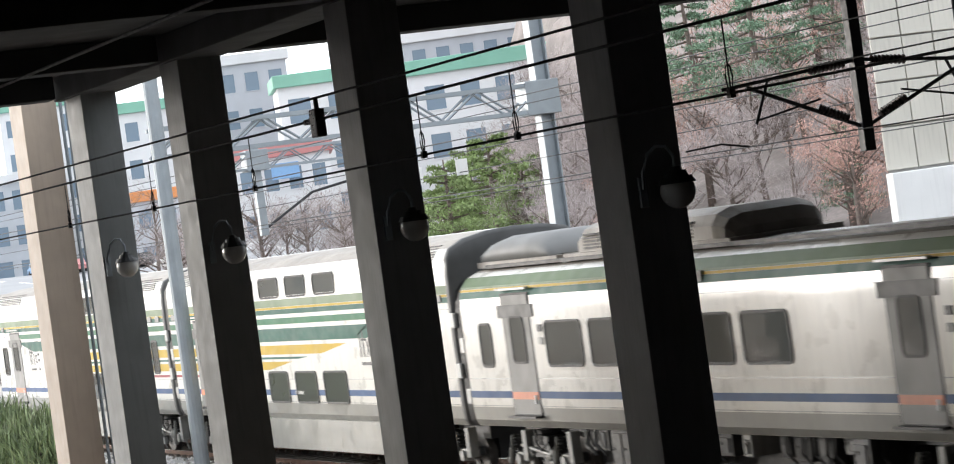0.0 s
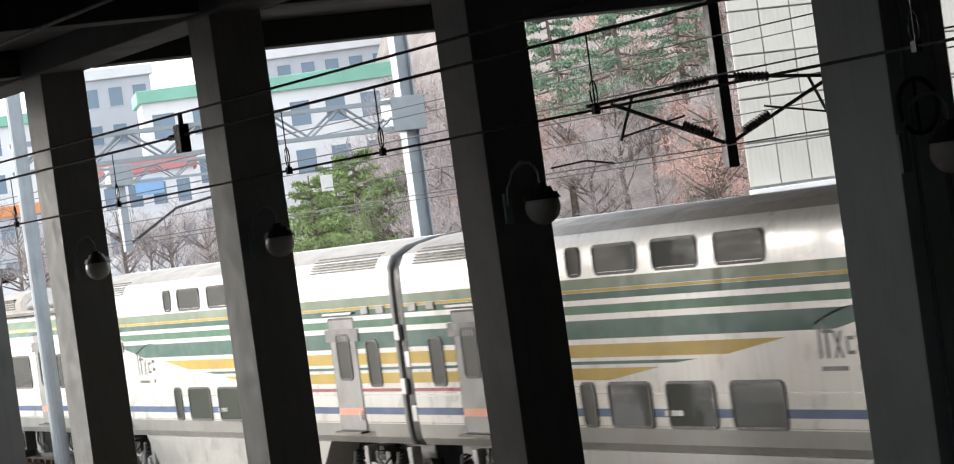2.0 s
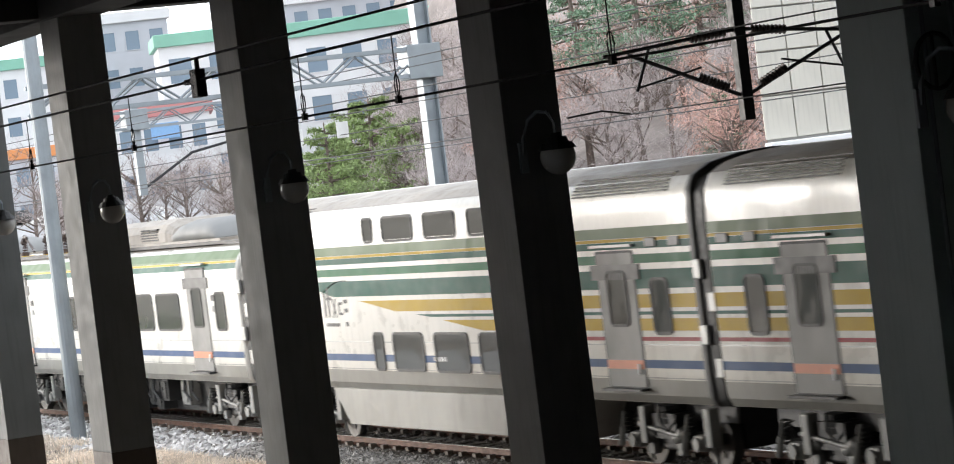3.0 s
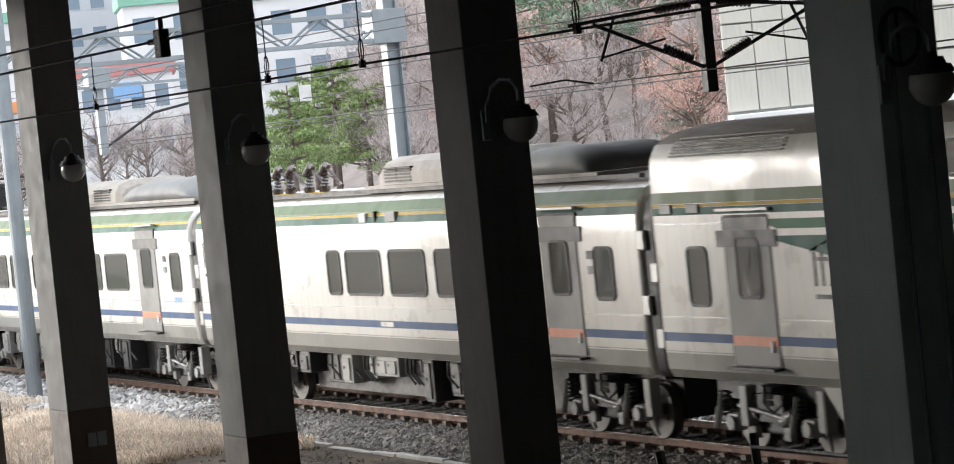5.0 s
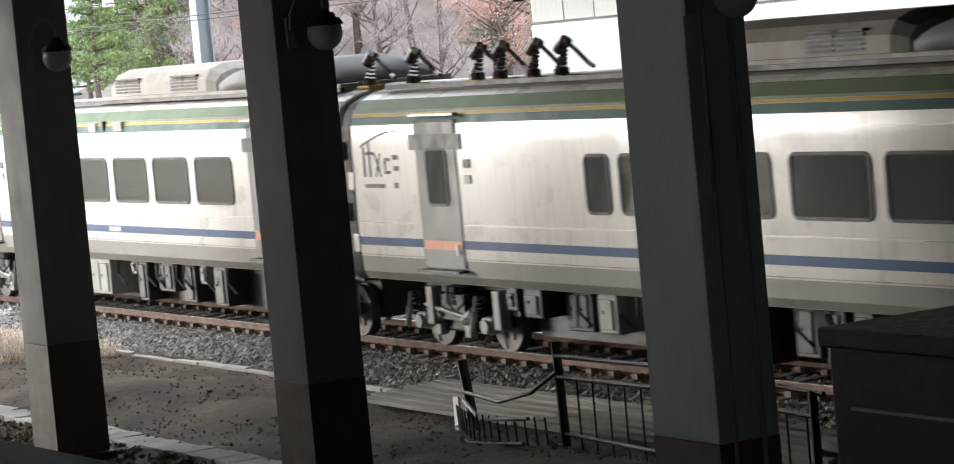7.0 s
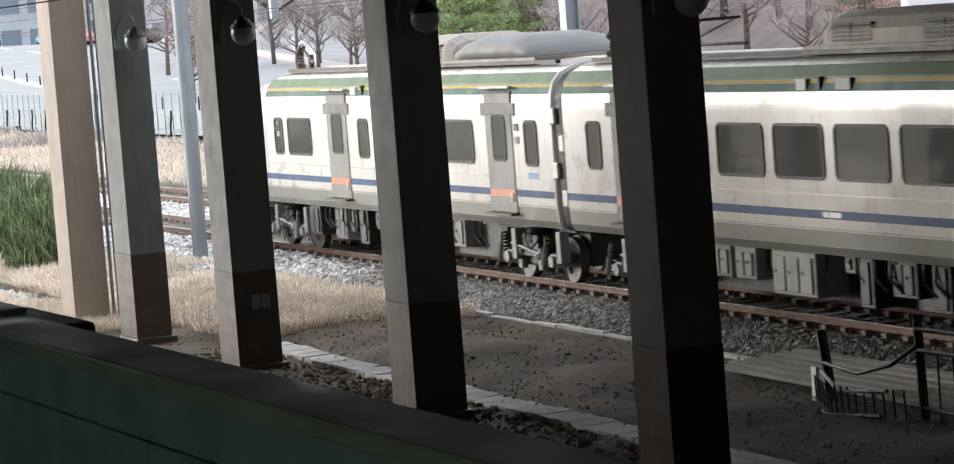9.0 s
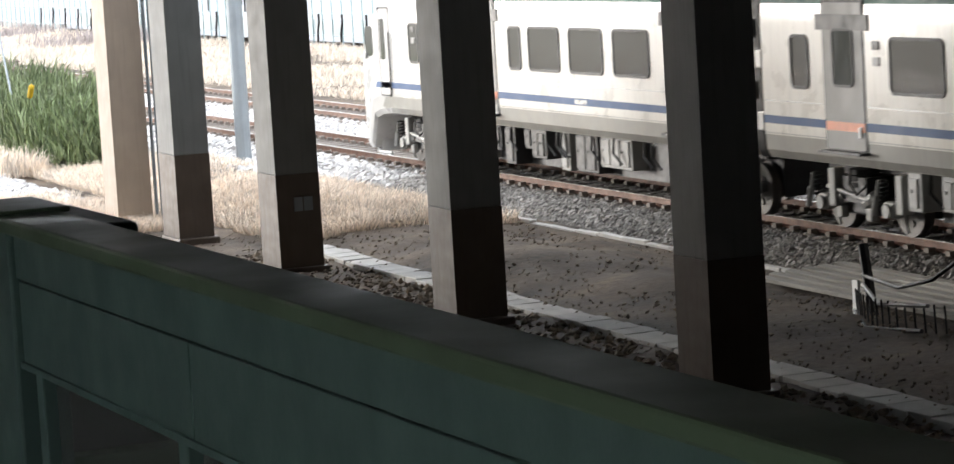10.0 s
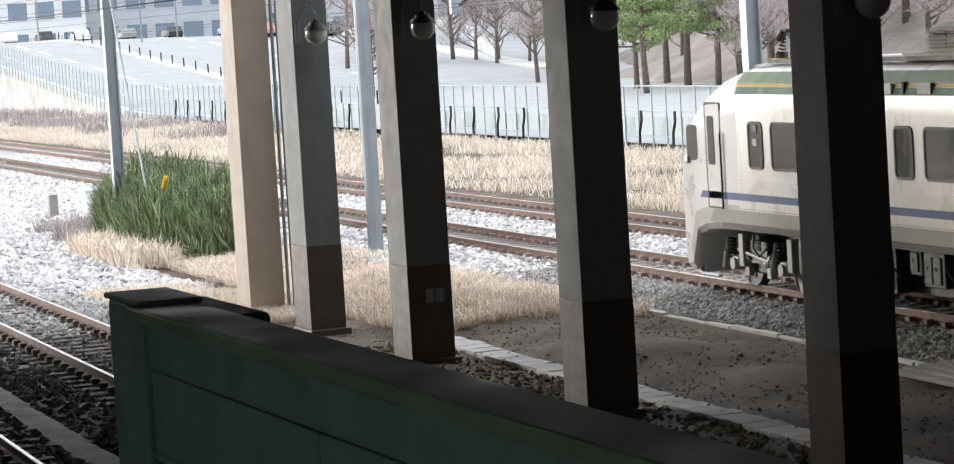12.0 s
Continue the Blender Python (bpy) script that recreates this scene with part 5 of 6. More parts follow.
def road_strip(name, x0, x1, y0, y1, lift, material, label):
    """A painted line or low kerb that follows the road's slope."""
    bm = B()
    n = max(1, round((x0 - x1) / 10))
    rows = []
    for i in range(n + 1):
        x = x0 + (x1 - x0) * i / n
        rows.append([bm.verts.new((x, y, road_h(x, y) + dz)) for y, dz in ((y0, -0.02), (y0, lift), (y1, lift), (y1, -0.02))])
    for p, q in zip(rows, rows[1:]):
        for j in range(3):
            bm.faces.new((p[j], q[j], q[j + 1], p[j + 1]))
    bm.faces.new(rows[0])
    bm.faces.new(rows[-1])
    solid(name, bm, M[material], label, "kerb" if lift > 0.1 else "road marking", kind="structure")


road_strip("road_kerb", -232, -425, 58.4, 59.6, 0.16, "kerb", "pale kerb of the median strip")
road_strip("pavement_kerb", -232, -425, 84.0, 86.5, 0.18, "kerb", "pale kerb of the far pavement")
for i in range(14):
    road_strip("lane_line", -232 - 13 * i, -238 - 13 * i, 52.0, 52.35, 0.03, "white", "white dashed lane line")
    road_strip("lane_line", -234 - 13 * i, -240 - 13 * i, 70.0, 70.35, 0.03, "white", "white dashed lane line")

bm = B()
va = [(x, road_z(x) + 0.18) for x in xs if x <= -190]
for (x0, z0), (x1, z1) in zip(va, va[1:]):
    vs = [bm.verts.new(p) for p in ((x0, 44.4, -0.5), (x1, 44.4, -0.5), (x1, 44.4, z1), (x0, 44.4, z0), (x0, 44.78, -0.5), (x1, 44.78, -0.5), (x1, 44.78, z1), (x0, 44.78, z0))]
    for f in ((0, 1, 2, 3), (4, 7, 6, 5), (3, 2, 6, 7)):
        bm.faces.new([vs[i] for i in f])
solid("retaining_wall", bm, M["pale_wall"], "stained concrete retaining wall of the ramp", "wall", kind="structure")


def teal_fence():
    f = empty("teal_fence", 0, 44.2, 0, "pale teal railing along the road edge", "fence")
    bm = B()
    box(bm, -0.03, 0.03, -0.03, 0.03, -0.4, 2.35)
    first = part("post", bm, M["teal"], f)
    for i in range(1, 150):
        o = first.copy()
        scene.collection.objects.link(o)
        o.location = (-80 - i * 1.5, 0, road_z(-80 - i * 1.5))
    first.location = (-80, 0, 0)
    for z in (0.25, 1.3, 2.3):
        bm = B()
        tube(bm, [(-78, 0, z), (-208, 0, z), (-305, 0, z + 6.2)], 0.03, 5)
        part("rail", bm, M["teal"], f)
    bm = B()
    box(bm, -1.82, -0.08, 0.02, 0.03, 0.3, 1.05)
    first = part("infill_panel", bm, M["haze_panel"], f, "pale blue-green infill panel")
    first.location.x = -80
    for i in range(1, 55):
        o = first.copy()
        scene.collection.objects.link(o)
        o.location.x = -80 - i * 1.9


teal_fence()


def curved_rack(x):
    bm = B()
    tube(bm, [(x, 43.6, -0.3), (x + 0.05, 43.6, 0.5), (x + 0.3, 43.6, 0.95), (x + 0.28, 43.6, 1.35)], 0.06, 6)
    solid("curved_post", bm, M["black_metal"], "dark curved post beside the railing", "post", "curved posts")


for i in range(32):
    curved_rack(-84 - 3.5 * i)
bm = B()
box(bm, -95, -94.2, 43.5, 43.54, -0.3, 1.5, 0.01)
solid("notice_board", bm, M["white"], "white blank notice board at the fence", "sign")


def bollard(x, y):
    bm = B()
    tube(bm, [(x, y, road_h(x, y) - 0.1), (x, y, road_h(x, y) + 0.95)], 0.07, 6)
    solid("bollard", bm, M["black_metal"], "thin dark road marker post", "bollard", "bollards along the road")


for i in range(30):
    bollard(-196 - 4.6 * i, 59)


def noise_barrier(x, y, z, w, turn, drop, bays):
    """A row of white posts with leaning heads and frosted panes, stepping down by drop over its length."""
    c = empty("noise_barrier", x, y, z, "white framed noise barrier with pale frosted panels", "barrier", "noise barriers")
    c.matrix_basis = pose(x, y, z, 0, 0, turn)
    for i in range(bays + 1):
        px, dz = i * w / bays, -drop * i / bays
        bm = B()
        tube(bm, [(px, 0, dz - 1), (px, 0, dz + 3.3), (px, -0.9, dz + 4.3)], 0.12, 5)
        part("frame_post", bm, M["white"], c)
        if i == bays:
            break
        qx, ez = px + w / bays, -drop * (i + 1) / bays
        for za, zb in ((0.15, 1.65), (1.75, 3.25)):
            bm = B()
            vs = [bm.verts.new(p) for yy in (0.02, 0.05) for p in ((px, yy, dz + za), (qx, yy, ez + za), (qx, yy, ez + zb), (px, yy, dz + zb))]
            for f in ((0, 1, 2, 3), (4, 7, 6, 5), (0, 4, 5, 1), (3, 2, 6, 7)):
                bm.faces.new([vs[k] for k in f])
            part("pane", bm, M["frosted"], c, "pale frosted panel")
        bm = B()
        for zz in (0.1, 1.7, 3.3):
            tube(bm, [(px, 0, dz + zz), (qx, 0, ez + zz)], 0.06, 5)
        tube(bm, [(px, -0.9, dz + 4.3), (qx, -0.9, ez + 4.3)], 0.06, 5)
        part("frame_rail", bm, M["white"], c)


noise_barrier(-314, 101, 2.2, 70, -13, 1.8, 12)
noise_barrier(-372, 112, 4.0, 40, -10, 1.2, 7)
rt = random.Random(77)
# pines beside the road
for i, (az, d, h) in enumerate(((22.1, 186, 11.5), (22.9, 196, 13.5), (23.5, 190, 11), (22.5, 206, 13), (21.9, 198, 9.5))):
    tree(*polar(az, d, 0.0), h, "pine", 300 + i, "bright green pine tree at the foot of the hill", 7500)
for i, (az, d, h) in enumerate(((28.35, 196, 15), (29.7, 200, 11), (29.9, 176, 6.5), (27.2, 205, 12))):
    x, y, _ = polar(az, d)
    tree(x, y, max(0, hill_z(x, y)) + (4.0 if h > 8 else 0.5), h, "fir", 330 + i, "dark bluish green fir tree on the hillside", 8000)
# bare and russet trees on the slope
for i in range(74):
    az, d = rt.uniform(23.6, 33.0), rt.uniform(165, 235)
    x, y, _ = polar(az, d)
    k = "red" if (25.4 < az < 30.8 and rt.random() < 0.62) else "bare"
    tree(x, y, max(-0.2, hill_z(x, y)) - 0.3, rt.uniform(7, 11), k, 400 + i, "russet-leaved tree on the hillside" if k == "red" else "bare grey-brown winter tree", 3600)
for i in range(34):
    az, d = rt.uniform(16.5, 24.5), rt.uniform(215, 300)
    x, y, _ = polar(az, d)
    tree(x, y, max(0.5, hill_z(x, y)) - 0.3, rt.uniform(7, 10), "bare", 500 + i, "bare grey-brown winter tree", 2400)
for i, (az, d, h) in enumerate(((18.3, 262, 10), (19.2, 258, 9), (20.3, 240, 8), (16.2, 255, 10), (17.0, 240, 9), (15.6, 300, 9))):
    x, y, _ = polar(az, d)
    tree(x, y, road_h(x, y) - 0.2, h, "bare", 560 + i, "slender bare street tree", 900)


# ---- buildings ----
def building(name, az, dist, width, h, storeys, cols, wall, roof, label, turn=0.0, z=0.0, roof_h=1.5, depth=14.0, win=(0.55, 0.5)):
    """A block that faces the line of view, with window openings set in and a roof of its own."""
    b = empty(name, *polar(az, dist, z), label, "building", "buildings in the distance")
    b.matrix_basis = pose(*polar(az, dist, z), 0, 0, 90 - az + turn)
    bm = B()
    box(bm, -width / 2, width / 2, 0, depth, -12, h)
    part("wall", bm, M[wall], b)
    bm = B()
    box(bm, -width / 2 - 0.5, width / 2 + 0.5, -0.5, depth + 0.5, h + 0.003, h + roof_h, 0.1)
    part("roof", bm, M[roof], b)
    ch, cw = h / storeys, width / cols
    for r in range(storeys):
        for c in range(cols):
            x, zz = -width / 2 + cw * (c + 0.5), ch * (r + 0.5)
            ww, hh = cw * win[0] / 2, ch * win[1] / 2
            bm = B()
            ring_plate(bm, x - ww - 0.12, x + ww + 0.12, zz - hh - 0.12, zz + hh + 0.12, -0.1, 0.05, 0.04, 0.12, 1)
            w = part("window", bm, M[wall], b)
            bm = B()
            box(bm, x - ww, x + ww, -0.03, 0.04, zz - hh, zz + hh)
            part("pane", bm, M["farglass"], w)
    return b


building("apartment_block", 18.3, 420, 14, 32, 6, 4, "bldg_grey", "bldg", "tall pale grey apartment block", 6, 0)
building("apartment_block", 14.6, 430, 16, 30, 6, 4, "bldg", "hazed_green", "tall white apartment block with green roof edge", -4, 0)
building("hall", 20.2, 360, 15, 24.5, 4, 3, "bldg", "hazed_green", "white building with a green roof", 4, 0, 1.6)
building("hall", 22.8, 340, 21, 22.8, 4, 5, "bldg", "hazed_green", "long white building with a green roof", -5, 0, 1.8)
building("apartment_block", 22.6, 440, 22, 33, 7, 6, "bldg_grey", "bldg", "pale block with bluish windows behind", 0, 0)
building("apartment_block", 16.3, 400, 13, 26, 5, 4, "bldg", "hazed_green", "white block with a green roof", 3, 0)
building("shop_block", 18.9, 330, 11, 15.2, 3, 4, "bldg", "hazed_red", "shop building with a red sign band", 0, 0, 1.4)
building("shop_block", 16.1, 320, 8, 12, 3, 3, "bldg_grey", "orangepaint", "shop building with an orange band", 0, 0, 1.2)
building("apartment_block", 29.6, 330, 18, 44, 9, 5, "bldg_grey", "bldg", "grey tower behind the hill", 0, 0)
bx, by, bz = polar(18.95, 328, 12.6)
bm = B()
box(bm, -1.6, 1.6, -0.1, 0.1, 0, 1.8, 0.05)
o = solid("blue_sign", bm, M["blue"], "plain blue sign on the shop front", "sign")
o.matrix_basis = pose(bx, by, bz, 0, 0, 71)


for az, d, w, h, st, co, wl, rf, lb in ((9.3, 405, 26, 13, 3, 7, "bldg", "blue", "low white shop row with a blue fascia"), (12.4, 415, 24, 15, 3, 6, "bldg_grey", "bldg", "grey shop row with pale parapet"),
                                        (10.9, 440, 20, 24, 5, 5, "bldg", "bldg_grey", "white block of flats behind the shops")):
    building("shop_block", az, d, w, h, st, co, wl, rf, lb, 0, 4.2, 1.2, win=(0.7, 0.55))


def street_pole(az, d, h, arm):
    x, y, _ = polar(az, d)
    p = empty("street_lamp", x, y, road_h(x, y), "slim grey street lamp with a side arm", "street lamp", "street lamps")
    bm = B()
    tube(bm, [(0, 0, -0.5), (0, 0, h * 0.9), (0.3, 0.2 * arm, h)], 0.11, 6, 0.06)
    part("pole", bm, M["galv"], p)
    bm = B()
    tube(bm, [(0.3, 0.2 * arm, h), (0.6, 1.6 * arm, h + 0.3)], 0.05, 5)
    box(bm, 0.4, 0.8, 1.6 * arm - 0.5, 1.6 * arm + 0.5, h + 0.22, h + 0.38, 0.03)
    part("lamp_head", bm, M["gear_grey"], p)


for az, d, h, arm in ((10.2, 330, 9, 1), (11.6, 300, 8, -1), (12.9, 340, 9, 1), (12.2, 310, 8, 1)):
    street_pole(az, d, h, arm)


def car_park_vehicle(az, d, m, label):
    x, y, _ = polar(az, d)
    z = road_h(x, y)
    v = empty("parked_car", x, y, z, label, "car", "parked cars")
    bm = B()
    prof = [(-2.1, 0.35), (-2.1, 0.8), (-1.3, 0.95), (-0.7, 1.45), (0.9, 1.45), (1.5, 0.98), (2.1, 0.85), (2.15, 0.35)]
    a = [bm.verts.new((px, -0.85, pz)) for px, pz in prof]
    b = [bm.verts.new((px, 0.85, pz)) for px, pz in prof]
    for i in range(8):
        j = (i + 1) % 8
        bm.faces.new((a[i], a[j], b[j], b[i]))
    bm.faces.new(a)
    bm.faces.new(b[::-1])
    part("body", bm, M[m], v)
    for wx in (-1.35, 1.35):
        bm = B()
        tube(bm, [(wx, -0.87, 0.33), (wx, 0.87, 0.33)], 0.33, 12)
        part("wheel", bm, M["rubber"], v)
    bm = B()
    box(bm, -0.75, 1.0, -0.865, 0.865, 0.98, 1.36)
    part("side_window", bm, M["glass"], v)


for az, d, m, lb in ((15.4, 300, "white", "white parked car on the road"), (15.9, 306, "darkbox", "dark parked car on the road"), (16.5, 300, "white", "white parked car by the road"), (14.6, 310, "hazed_red", "red parked car on the road"), (13.9, 340, "blue", "blue parked car on the road"),
                    (9.6, 350, "white", "white parked car on the road"), (10.3, 352, "darkbox", "dark parked car on the road"), (11.0, 350, "white", "white parked car on the road"), (11.9, 348, "gear_grey", "grey parked car on the road"), (12.8, 346, "darkbox", "dark parked car on the road")):
    car_park_vehicle(az, d, m, lb)


def panel_building():
    b = empty("station_building", 0, 0, 0, "station building clad in pale square panels", "building")
    bm = B()
    foot = [(-62.06, 36.9), (-62.06, 66), (-76, 72), (-76, 46.2)]
    lo = [bm.verts.new((x, y, -0.4)) for x, y in foot]
    hi = [bm.verts.new((x, y, 17)) for x, y in foot]
    for i in range(4):
        bm.faces.new((lo[i], lo[(i + 1) % 4], hi[(i + 1) % 4], hi[i]))
    bm.faces.new(hi)
    part("core", bm, M["concrete"], b)
    bm = B()
    box(bm, -62.05, -61.7, 36.8, 66, 3.6, 4.9, 0.03)
    part("base_band", bm, M["white"], b, "white band along the foot of the cladding")
    bm = B()
    box(bm, -0.03, 0.03, -0.44, 0.44, -0.53, 0.53, 0.02)
    first = part("panel", bm, M["panel"], b)
    rnd = random.Random(9)
    k = 0
    for i in range(22):
        for j in range(8):
            o = first if k == 0 else first.copy()
            if k:
                scene.collection.objects.link(o)
            o.matrix_basis = pose(-62.0 + rnd.uniform(-0.012, 0.012), 37.27 + 0.91 * i, 5.5 + 1.1 * j, 0, rnd.uniform(-0.5, 0.5), rnd.uniform(-0.6, 0.6))
            k += 1


panel_building()


# ---- overhead line ----
def wire(y, z, r, x0=-300, x1=12.01, label="thin dark overhead wire", sag=0.0):
    bm = B()
    n = 24 if sag else 1
    tube(bm, [(x0 + (x1 - x0) * i / n, y, z - sag * abs(math.sin((x0 + (x1 - x0) * i / n) / 50 * math.pi))) for i in range(n + 1)], r, 5)
    solid("overhead_wire", bm, M["wire"], label, "wire", "overhead wires")


wire(9.0, 6.5, 0.012)
wire(9.0, 6.3, 0.013)
wire(9.0, 5.79, 0.01)
wire(4.95, 6.6, 0.012)
for y in (22.65, 27.0):
    wire(y, 6.85, 0.014)
    wire(y, 5.75, 0.012)
wire(24.2, 7.6, 0.012)
wire(30.0, 6.5, 0.012)
wire(29.6, 7.9, 0.012, label="thin pale feeder wire overhead")


def dropper(x, y, z0, z1):
    bm = B()
    tube(bm, [(x, y, z0), (x, y, z1)], 0.006, 4)
    loop = [(x + 0.05 * math.sin(a * 0.785), y, z1 + 0.1 - 0.09 * math.cos(a * 0.785)) for a in range(9)]
    tube(bm, loop, 0.006, 4)
    box(bm, x - 0.025, x + 0.025, y - 0.02, y + 0.02, z1 - 0.04, z1 + 0.02)
    solid("dropper", bm, M["wire"], "short dropper wire with a clamp", "wire", "droppers")


for x in (-34.5, -30.8, -27.2, -22.6, -20.6, -17.0, -13.2):
    dropper(x, 9.0, 6.3, 5.8)
bm = B()
box(bm, -25.2, -25.03, 8.95, 9.05, 6.14, 6.4, 0.012)
tube(bm, [(-25.45, 9.0, 6.3), (-25.2, 9.0, 6.3)], 0.03, 6)
tube(bm, [(-25.1, 9.0, 6.4), (-25.1, 9.0, 6.5)], 0.025, 6)
solid("line_insulator_box", bm, M["insul"], "dark fitting hung on the overhead wires", "wire fitting")


def cantilever():
    c = empty("drop_post", -42.0, 24.65, 0, "dark hanging post with two insulated bracket arms", "overhead line support")
    bm = B()
    box(bm, -0.1, 0.1, -0.1, 0.1, 5.42, 8.85, 0.012)
    part("post", bm, M["black_metal"], c)

    def arm(sgn):
        def bar(nm, p, r, m="black_metal"):
            bm = B()
            tube(bm, p, r, 6)
            part(nm, bm, M[m], c)
        tip = 2.6 * sgn
        bar("top_tube", [(0, 0.08 * sgn, 6.95), (0, tip, 6.72)], 0.035)
        bar("stay_tube", [(0, 0.08 * sgn, 5.85), (0, tip * 0.82, 6.72)], 0.035)
        bar("brace", [(0, tip * 0.66, 6.8), (0, tip * 0.78, 6.1)], 0.028)
        bar("steady_arm", [(0, tip * 0.78, 6.15), (0, tip * 0.3, 6.38)], 0.02)
        bar("registration", [(0, tip * 0.85, 5.75), (0, tip * 1.05, 5.85), (0, tip * 1.3, 5.8)], 0.018)
        for nm, a, b in (("insulator", (0, 0.25 * sgn, 6.93), (0, 0.95 * sgn, 6.87)), ("insulator", (0, 0.3 * sgn, 6.0), (0, 0.85 * sgn, 6.24))):
            bm = B()
            a, b = Vector(a), Vector(b)
            d = (b - a).normalized()
            u = d.orthogonal().normalized()
            v = d.cross(u)
            rings = [[bm.verts.new(a.lerp(b, i / 36) + (u * math.cos(k * math.pi / 4) + v * math.sin(k * math.pi / 4)) * (0.085 if i % 4 in (1, 2) else 0.045)) for k in range(8)] for i in range(37)]
            for r0, r1 in zip(rings, rings[1:]):
                for k in range(8):
                    bm.faces.new((r0[k], r0[(k + 1) % 8], r1[(k + 1) % 8], r1[k]))
            bm.faces.new(rings[0])
            bm.faces.new(rings[-1])
            part(nm, bm, M["insul"], c, "ribbed dark insulator")
    arm(-1)
    arm(1)


cantilever()


def h_post(name, x, y, z0, z1, w, label, m="galv"):
    bm = B()
    box(bm, x - w / 2, x + w / 2, y - w / 2, y - w / 2 + 0.03, z0, z1)
    box(bm, x - w / 2, x + w / 2, y + w / 2 - 0.03, y + w / 2, z0, z1)
    box(bm, x - 0.02, x + 0.02, y - w / 2 + 0.03, y + w / 2 - 0.03, z0, z1)
    return solid(name, bm, M[m], label, "post", "line-side posts")


def gantry(x, y0, y1, z, hgt, w, label):
    g = empty("gantry", x, 0, 0, label, "overhead gantry", "gantries over the tracks")
    n = int((y1 - y0) / 0.9)
    for dx in (-0.25, 0.25):
        for zz in (z, z + hgt):
            bm = B()
            box(bm, dx - 0.05, dx + 0.05, y0, y1, zz - 0.05, zz + 0.05)
            part("chord", bm, M["galv"], g)
    for i in range(n):
        a, b = y0 + (y1 - y0) * i / n, y0 + (y1 - y0) * (i + 1) / n
        for dx in (-0.25, 0.25):
            bm = B()
            tube(bm, [(dx, a, z + (hgt if i % 2 else 0)), (dx, b, z + (0 if i % 2 else hgt))], 0.035, 4)
            part("lattice_bar", bm, M["galv"], g)
    bm = B()
    box(bm, -0.35, 0.35, y1 - 0.6, y1 + 0.35, z - 0.1, z + hgt + 0.1, 0.02)
    part("end_box", bm, M["galv"], g)
    bm = B()
    box(bm, -w / 2, w / 2, y1 - w / 2, y1 - w / 2 + 0.04, -0.4, z + 3.2)
    box(bm, -w / 2, w / 2, y1 + w / 2 - 0.04, y1 + w / 2, -0.4, z + 3.2)
    box(bm, -0.03, 0.03, y1 - w / 2 + 0.04, y1 + w / 2 - 0.04, -0.4, z + 3.2)
    part("leg", bm, M["galv"], g, "grey steel leg")


gantry(-69.0, 20.3, 31.0, 7.75, 0.7, 0.4, "galvanised lattice gantry over the tracks")
bm = B()
tube(bm, [(-68.2, 20.25, -0.4), (-68.2, 20.25, 11.5)], 0.19, 14)
solid("round_pole", bm, M["galv"], "pale blue-grey round steel pole", "pole")
gantry(-118, 38.0, 44.5, 8.6, 0.7, 0.35, "distant galvanised lattice gantry over the tracks")
bm = B()
box(bm, -118.17, -117.83, 39.03, 39.37, 5.7, 9.6, 0.02)
box(bm, -118.4, -117.6, 38.7, 39.7, 8.5, 9.4, 0.03)
solid("drop_post", bm, M["galv"], "grey hanging post on the distant gantry", "post")
bm = B()
tube(bm, [(-118, 39.3, 6.0), (-118, 41.6, 7.3), (-118, 43.4, 7.6)], 0.06, 5)
solid("bracket_arm", bm, M["black_metal"], "dark slanting bracket arm on a distant gantry", "bracket")
h_post("line_post", -77.0, 15.75, -0.4, 11.5, 0.3, "galvanised steel post beside the shrub")
bm = B()
box(bm, -77.4, -76.6, 15.35, 16.15, -0.4, -0.1, 0.03)
solid("post_footing", bm, M["concrete"], "concrete footing of a steel post", "footing")
bm = B()
tube(bm, [(-73.2, 15.9, -0.3), (-76.9, 15.7, 7.5)], 0.03, 5)
solid("guy_wire", bm, M["galv"], "pale stay wire slanting up to a post", "wire")
bm = B()
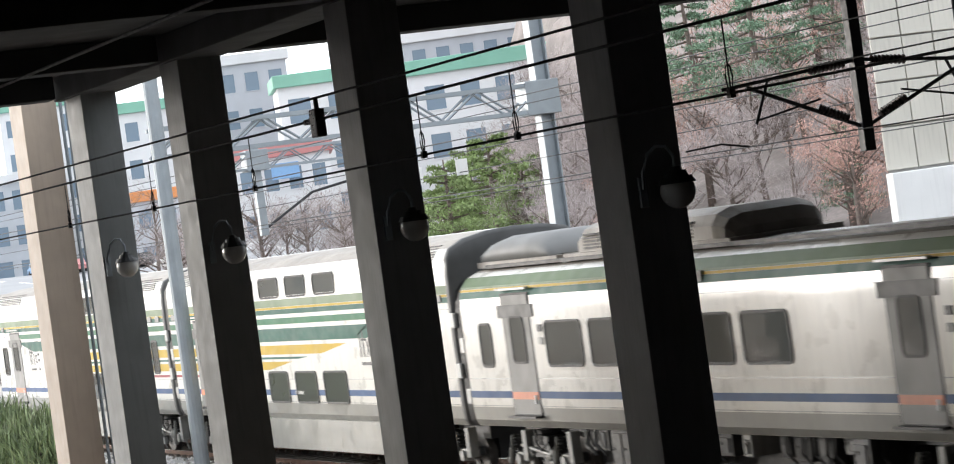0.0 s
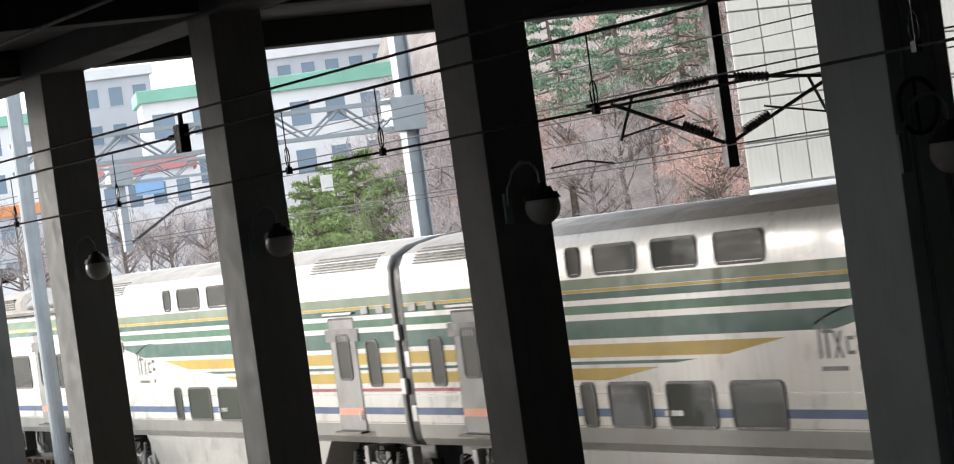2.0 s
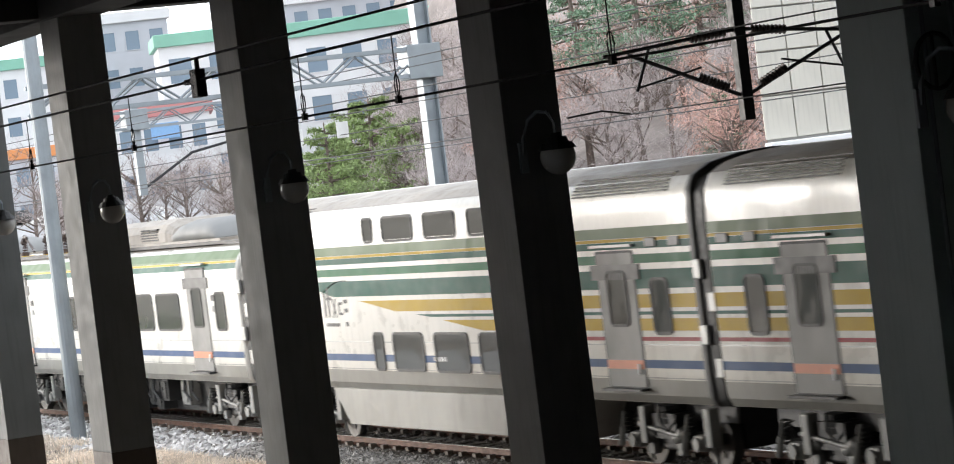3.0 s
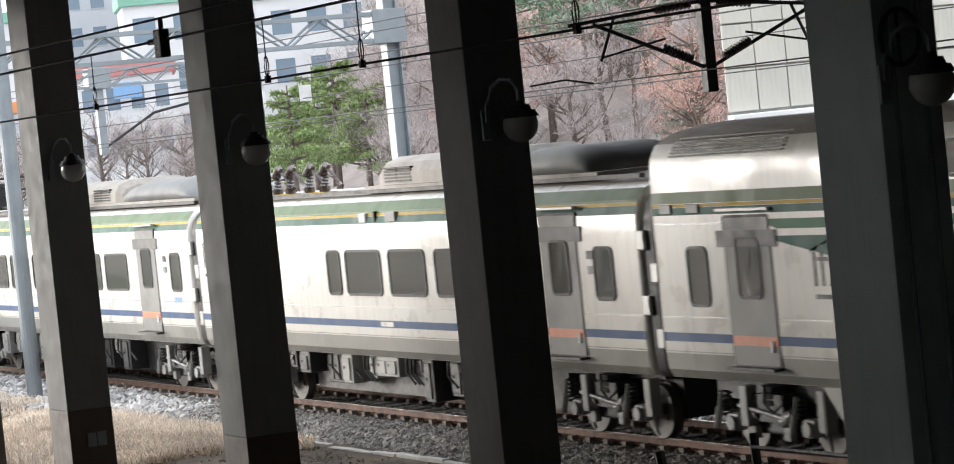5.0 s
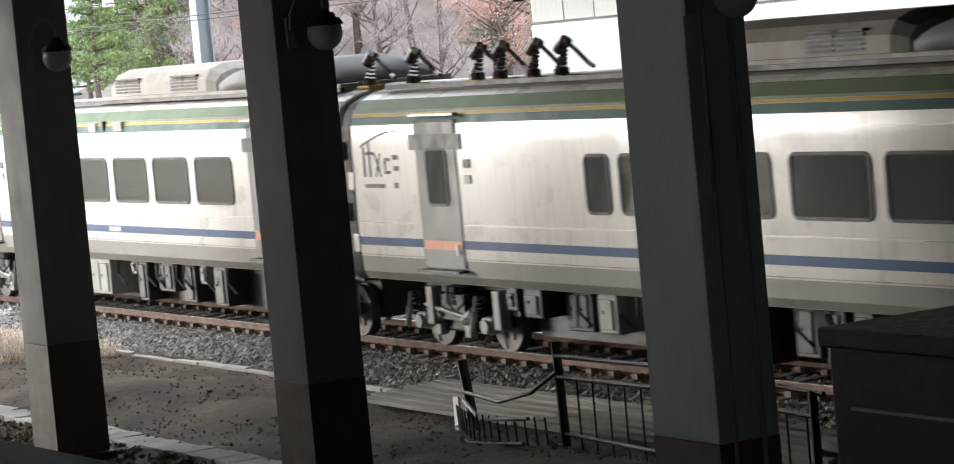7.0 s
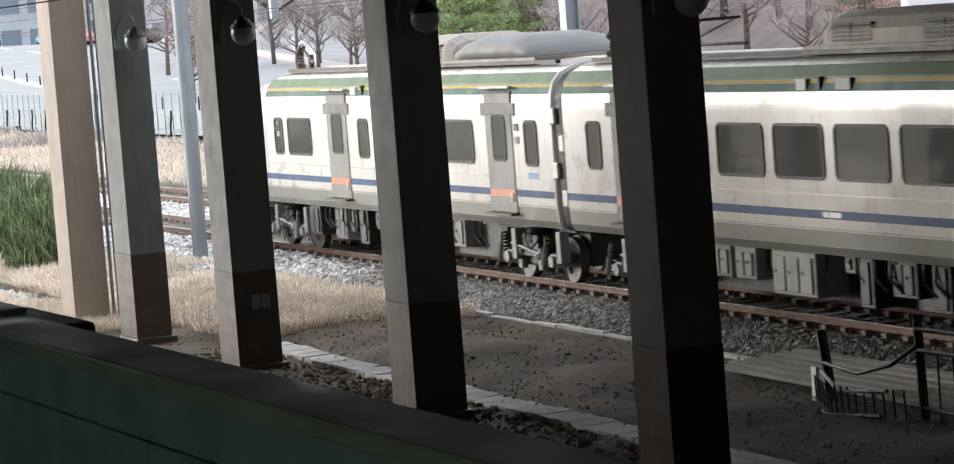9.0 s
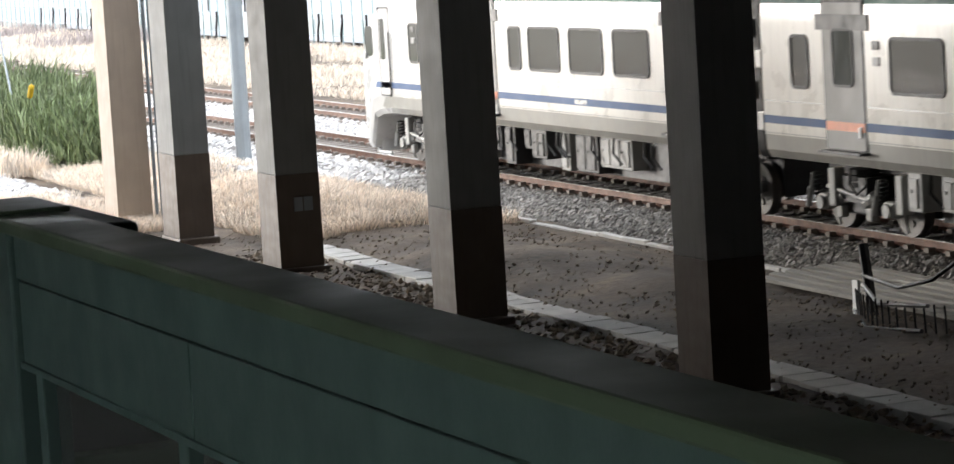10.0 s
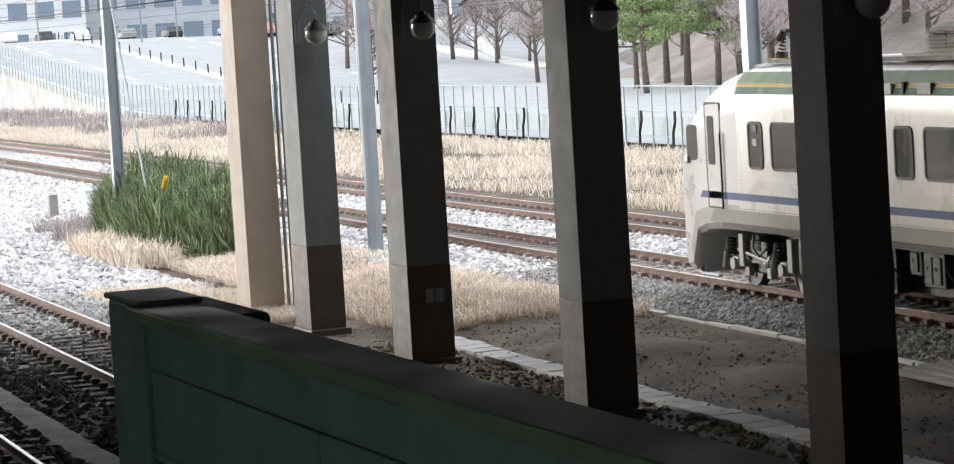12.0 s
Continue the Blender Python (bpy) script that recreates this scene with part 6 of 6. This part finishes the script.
box(bm, -88.6, -87.8, 16.9, 17.6, -0.4, 0.8, 0.03)
box(bm, -88.66, -87.74, 16.84, 17.66, 0.802, 0.87, 0.015)
box(bm, -87.8, -87.785, 17.0, 17.5, -0.2, 0.7)
solid("relay_box", bm, M["white"], "small white line-side cabinet", "cabinet")
bm = B()
box(bm, -94.0, -93.6, 16.8, 17.1, -0.4, 0.5, 0.02)
solid("marker_stub", bm, M["gear_grey"], "short grey marker stub", "post")
for i, (x, y) in enumerate(((-72.6, 16.6), (-82.0, 31.2))):
    bm = B()
    tube(bm, [(x, y, -0.3), (x, y, 0.45)], 0.05, 6)
    box(bm, x - 0.12, x + 0.12, y - 0.12, y + 0.12, 0.45, 0.6, 0.02)
    solid("marker_post", bm, M["gear_grey"], "short line-side marker post", "post")
for i, dx in enumerate((0.0, -3.4)):
    bm = B()
    box(bm, -72.9 + dx, -72.88 + dx, 29.9, 30.25, 6.42, 6.86, 0.005)
    solid("hanging_sign", bm, M["white"], "small white plate hung on a wire", "sign", "plates on the wire")

# ---- what moves ----
TRAIN = [(0.0, -92.5), (0.5, -86.2), (1.0, -80.2), (1.5, -74.4), (2.0, -68.6), (2.5, -63.1), (3.0, -57.8), (3.5, -52.6), (4.0, -47.7), (4.5, -42.9), (5.0, -38.3), (5.5, -33.9), (6.0, -29.8), (6.5, -25.75), (7.0, -21.85), (7.5, -18.1), (8.0, -14.55), (8.5, -11.2), (9.0, -7.9), (9.5, -4.9), (10.0, -1.9), (10.5, 0.95), (11.0, 3.7), (11.5, 6.4), (12.0, 8.95)]


def motions():
    for car, k in CARS:
        walk(car, [(t, pose(g3 - 60 + 20 * k + 0.19, CAR_Y, RAIL_Z)) for t, g3 in TRAIN])
    ts = [0.05 * i for i in range(241)]
    way = np.interp(ts, [t for t, _ in TRAIN], [g for _, g in TRAIN])
    for w in WHEELS:
        x, y, z = w.location
        walk(w, [(t, pose(x, y, z) @ Matrix.Rotation((g - way[0]) / 0.43, 4, "Y")) for t, g in zip(ts, way)])


motions()
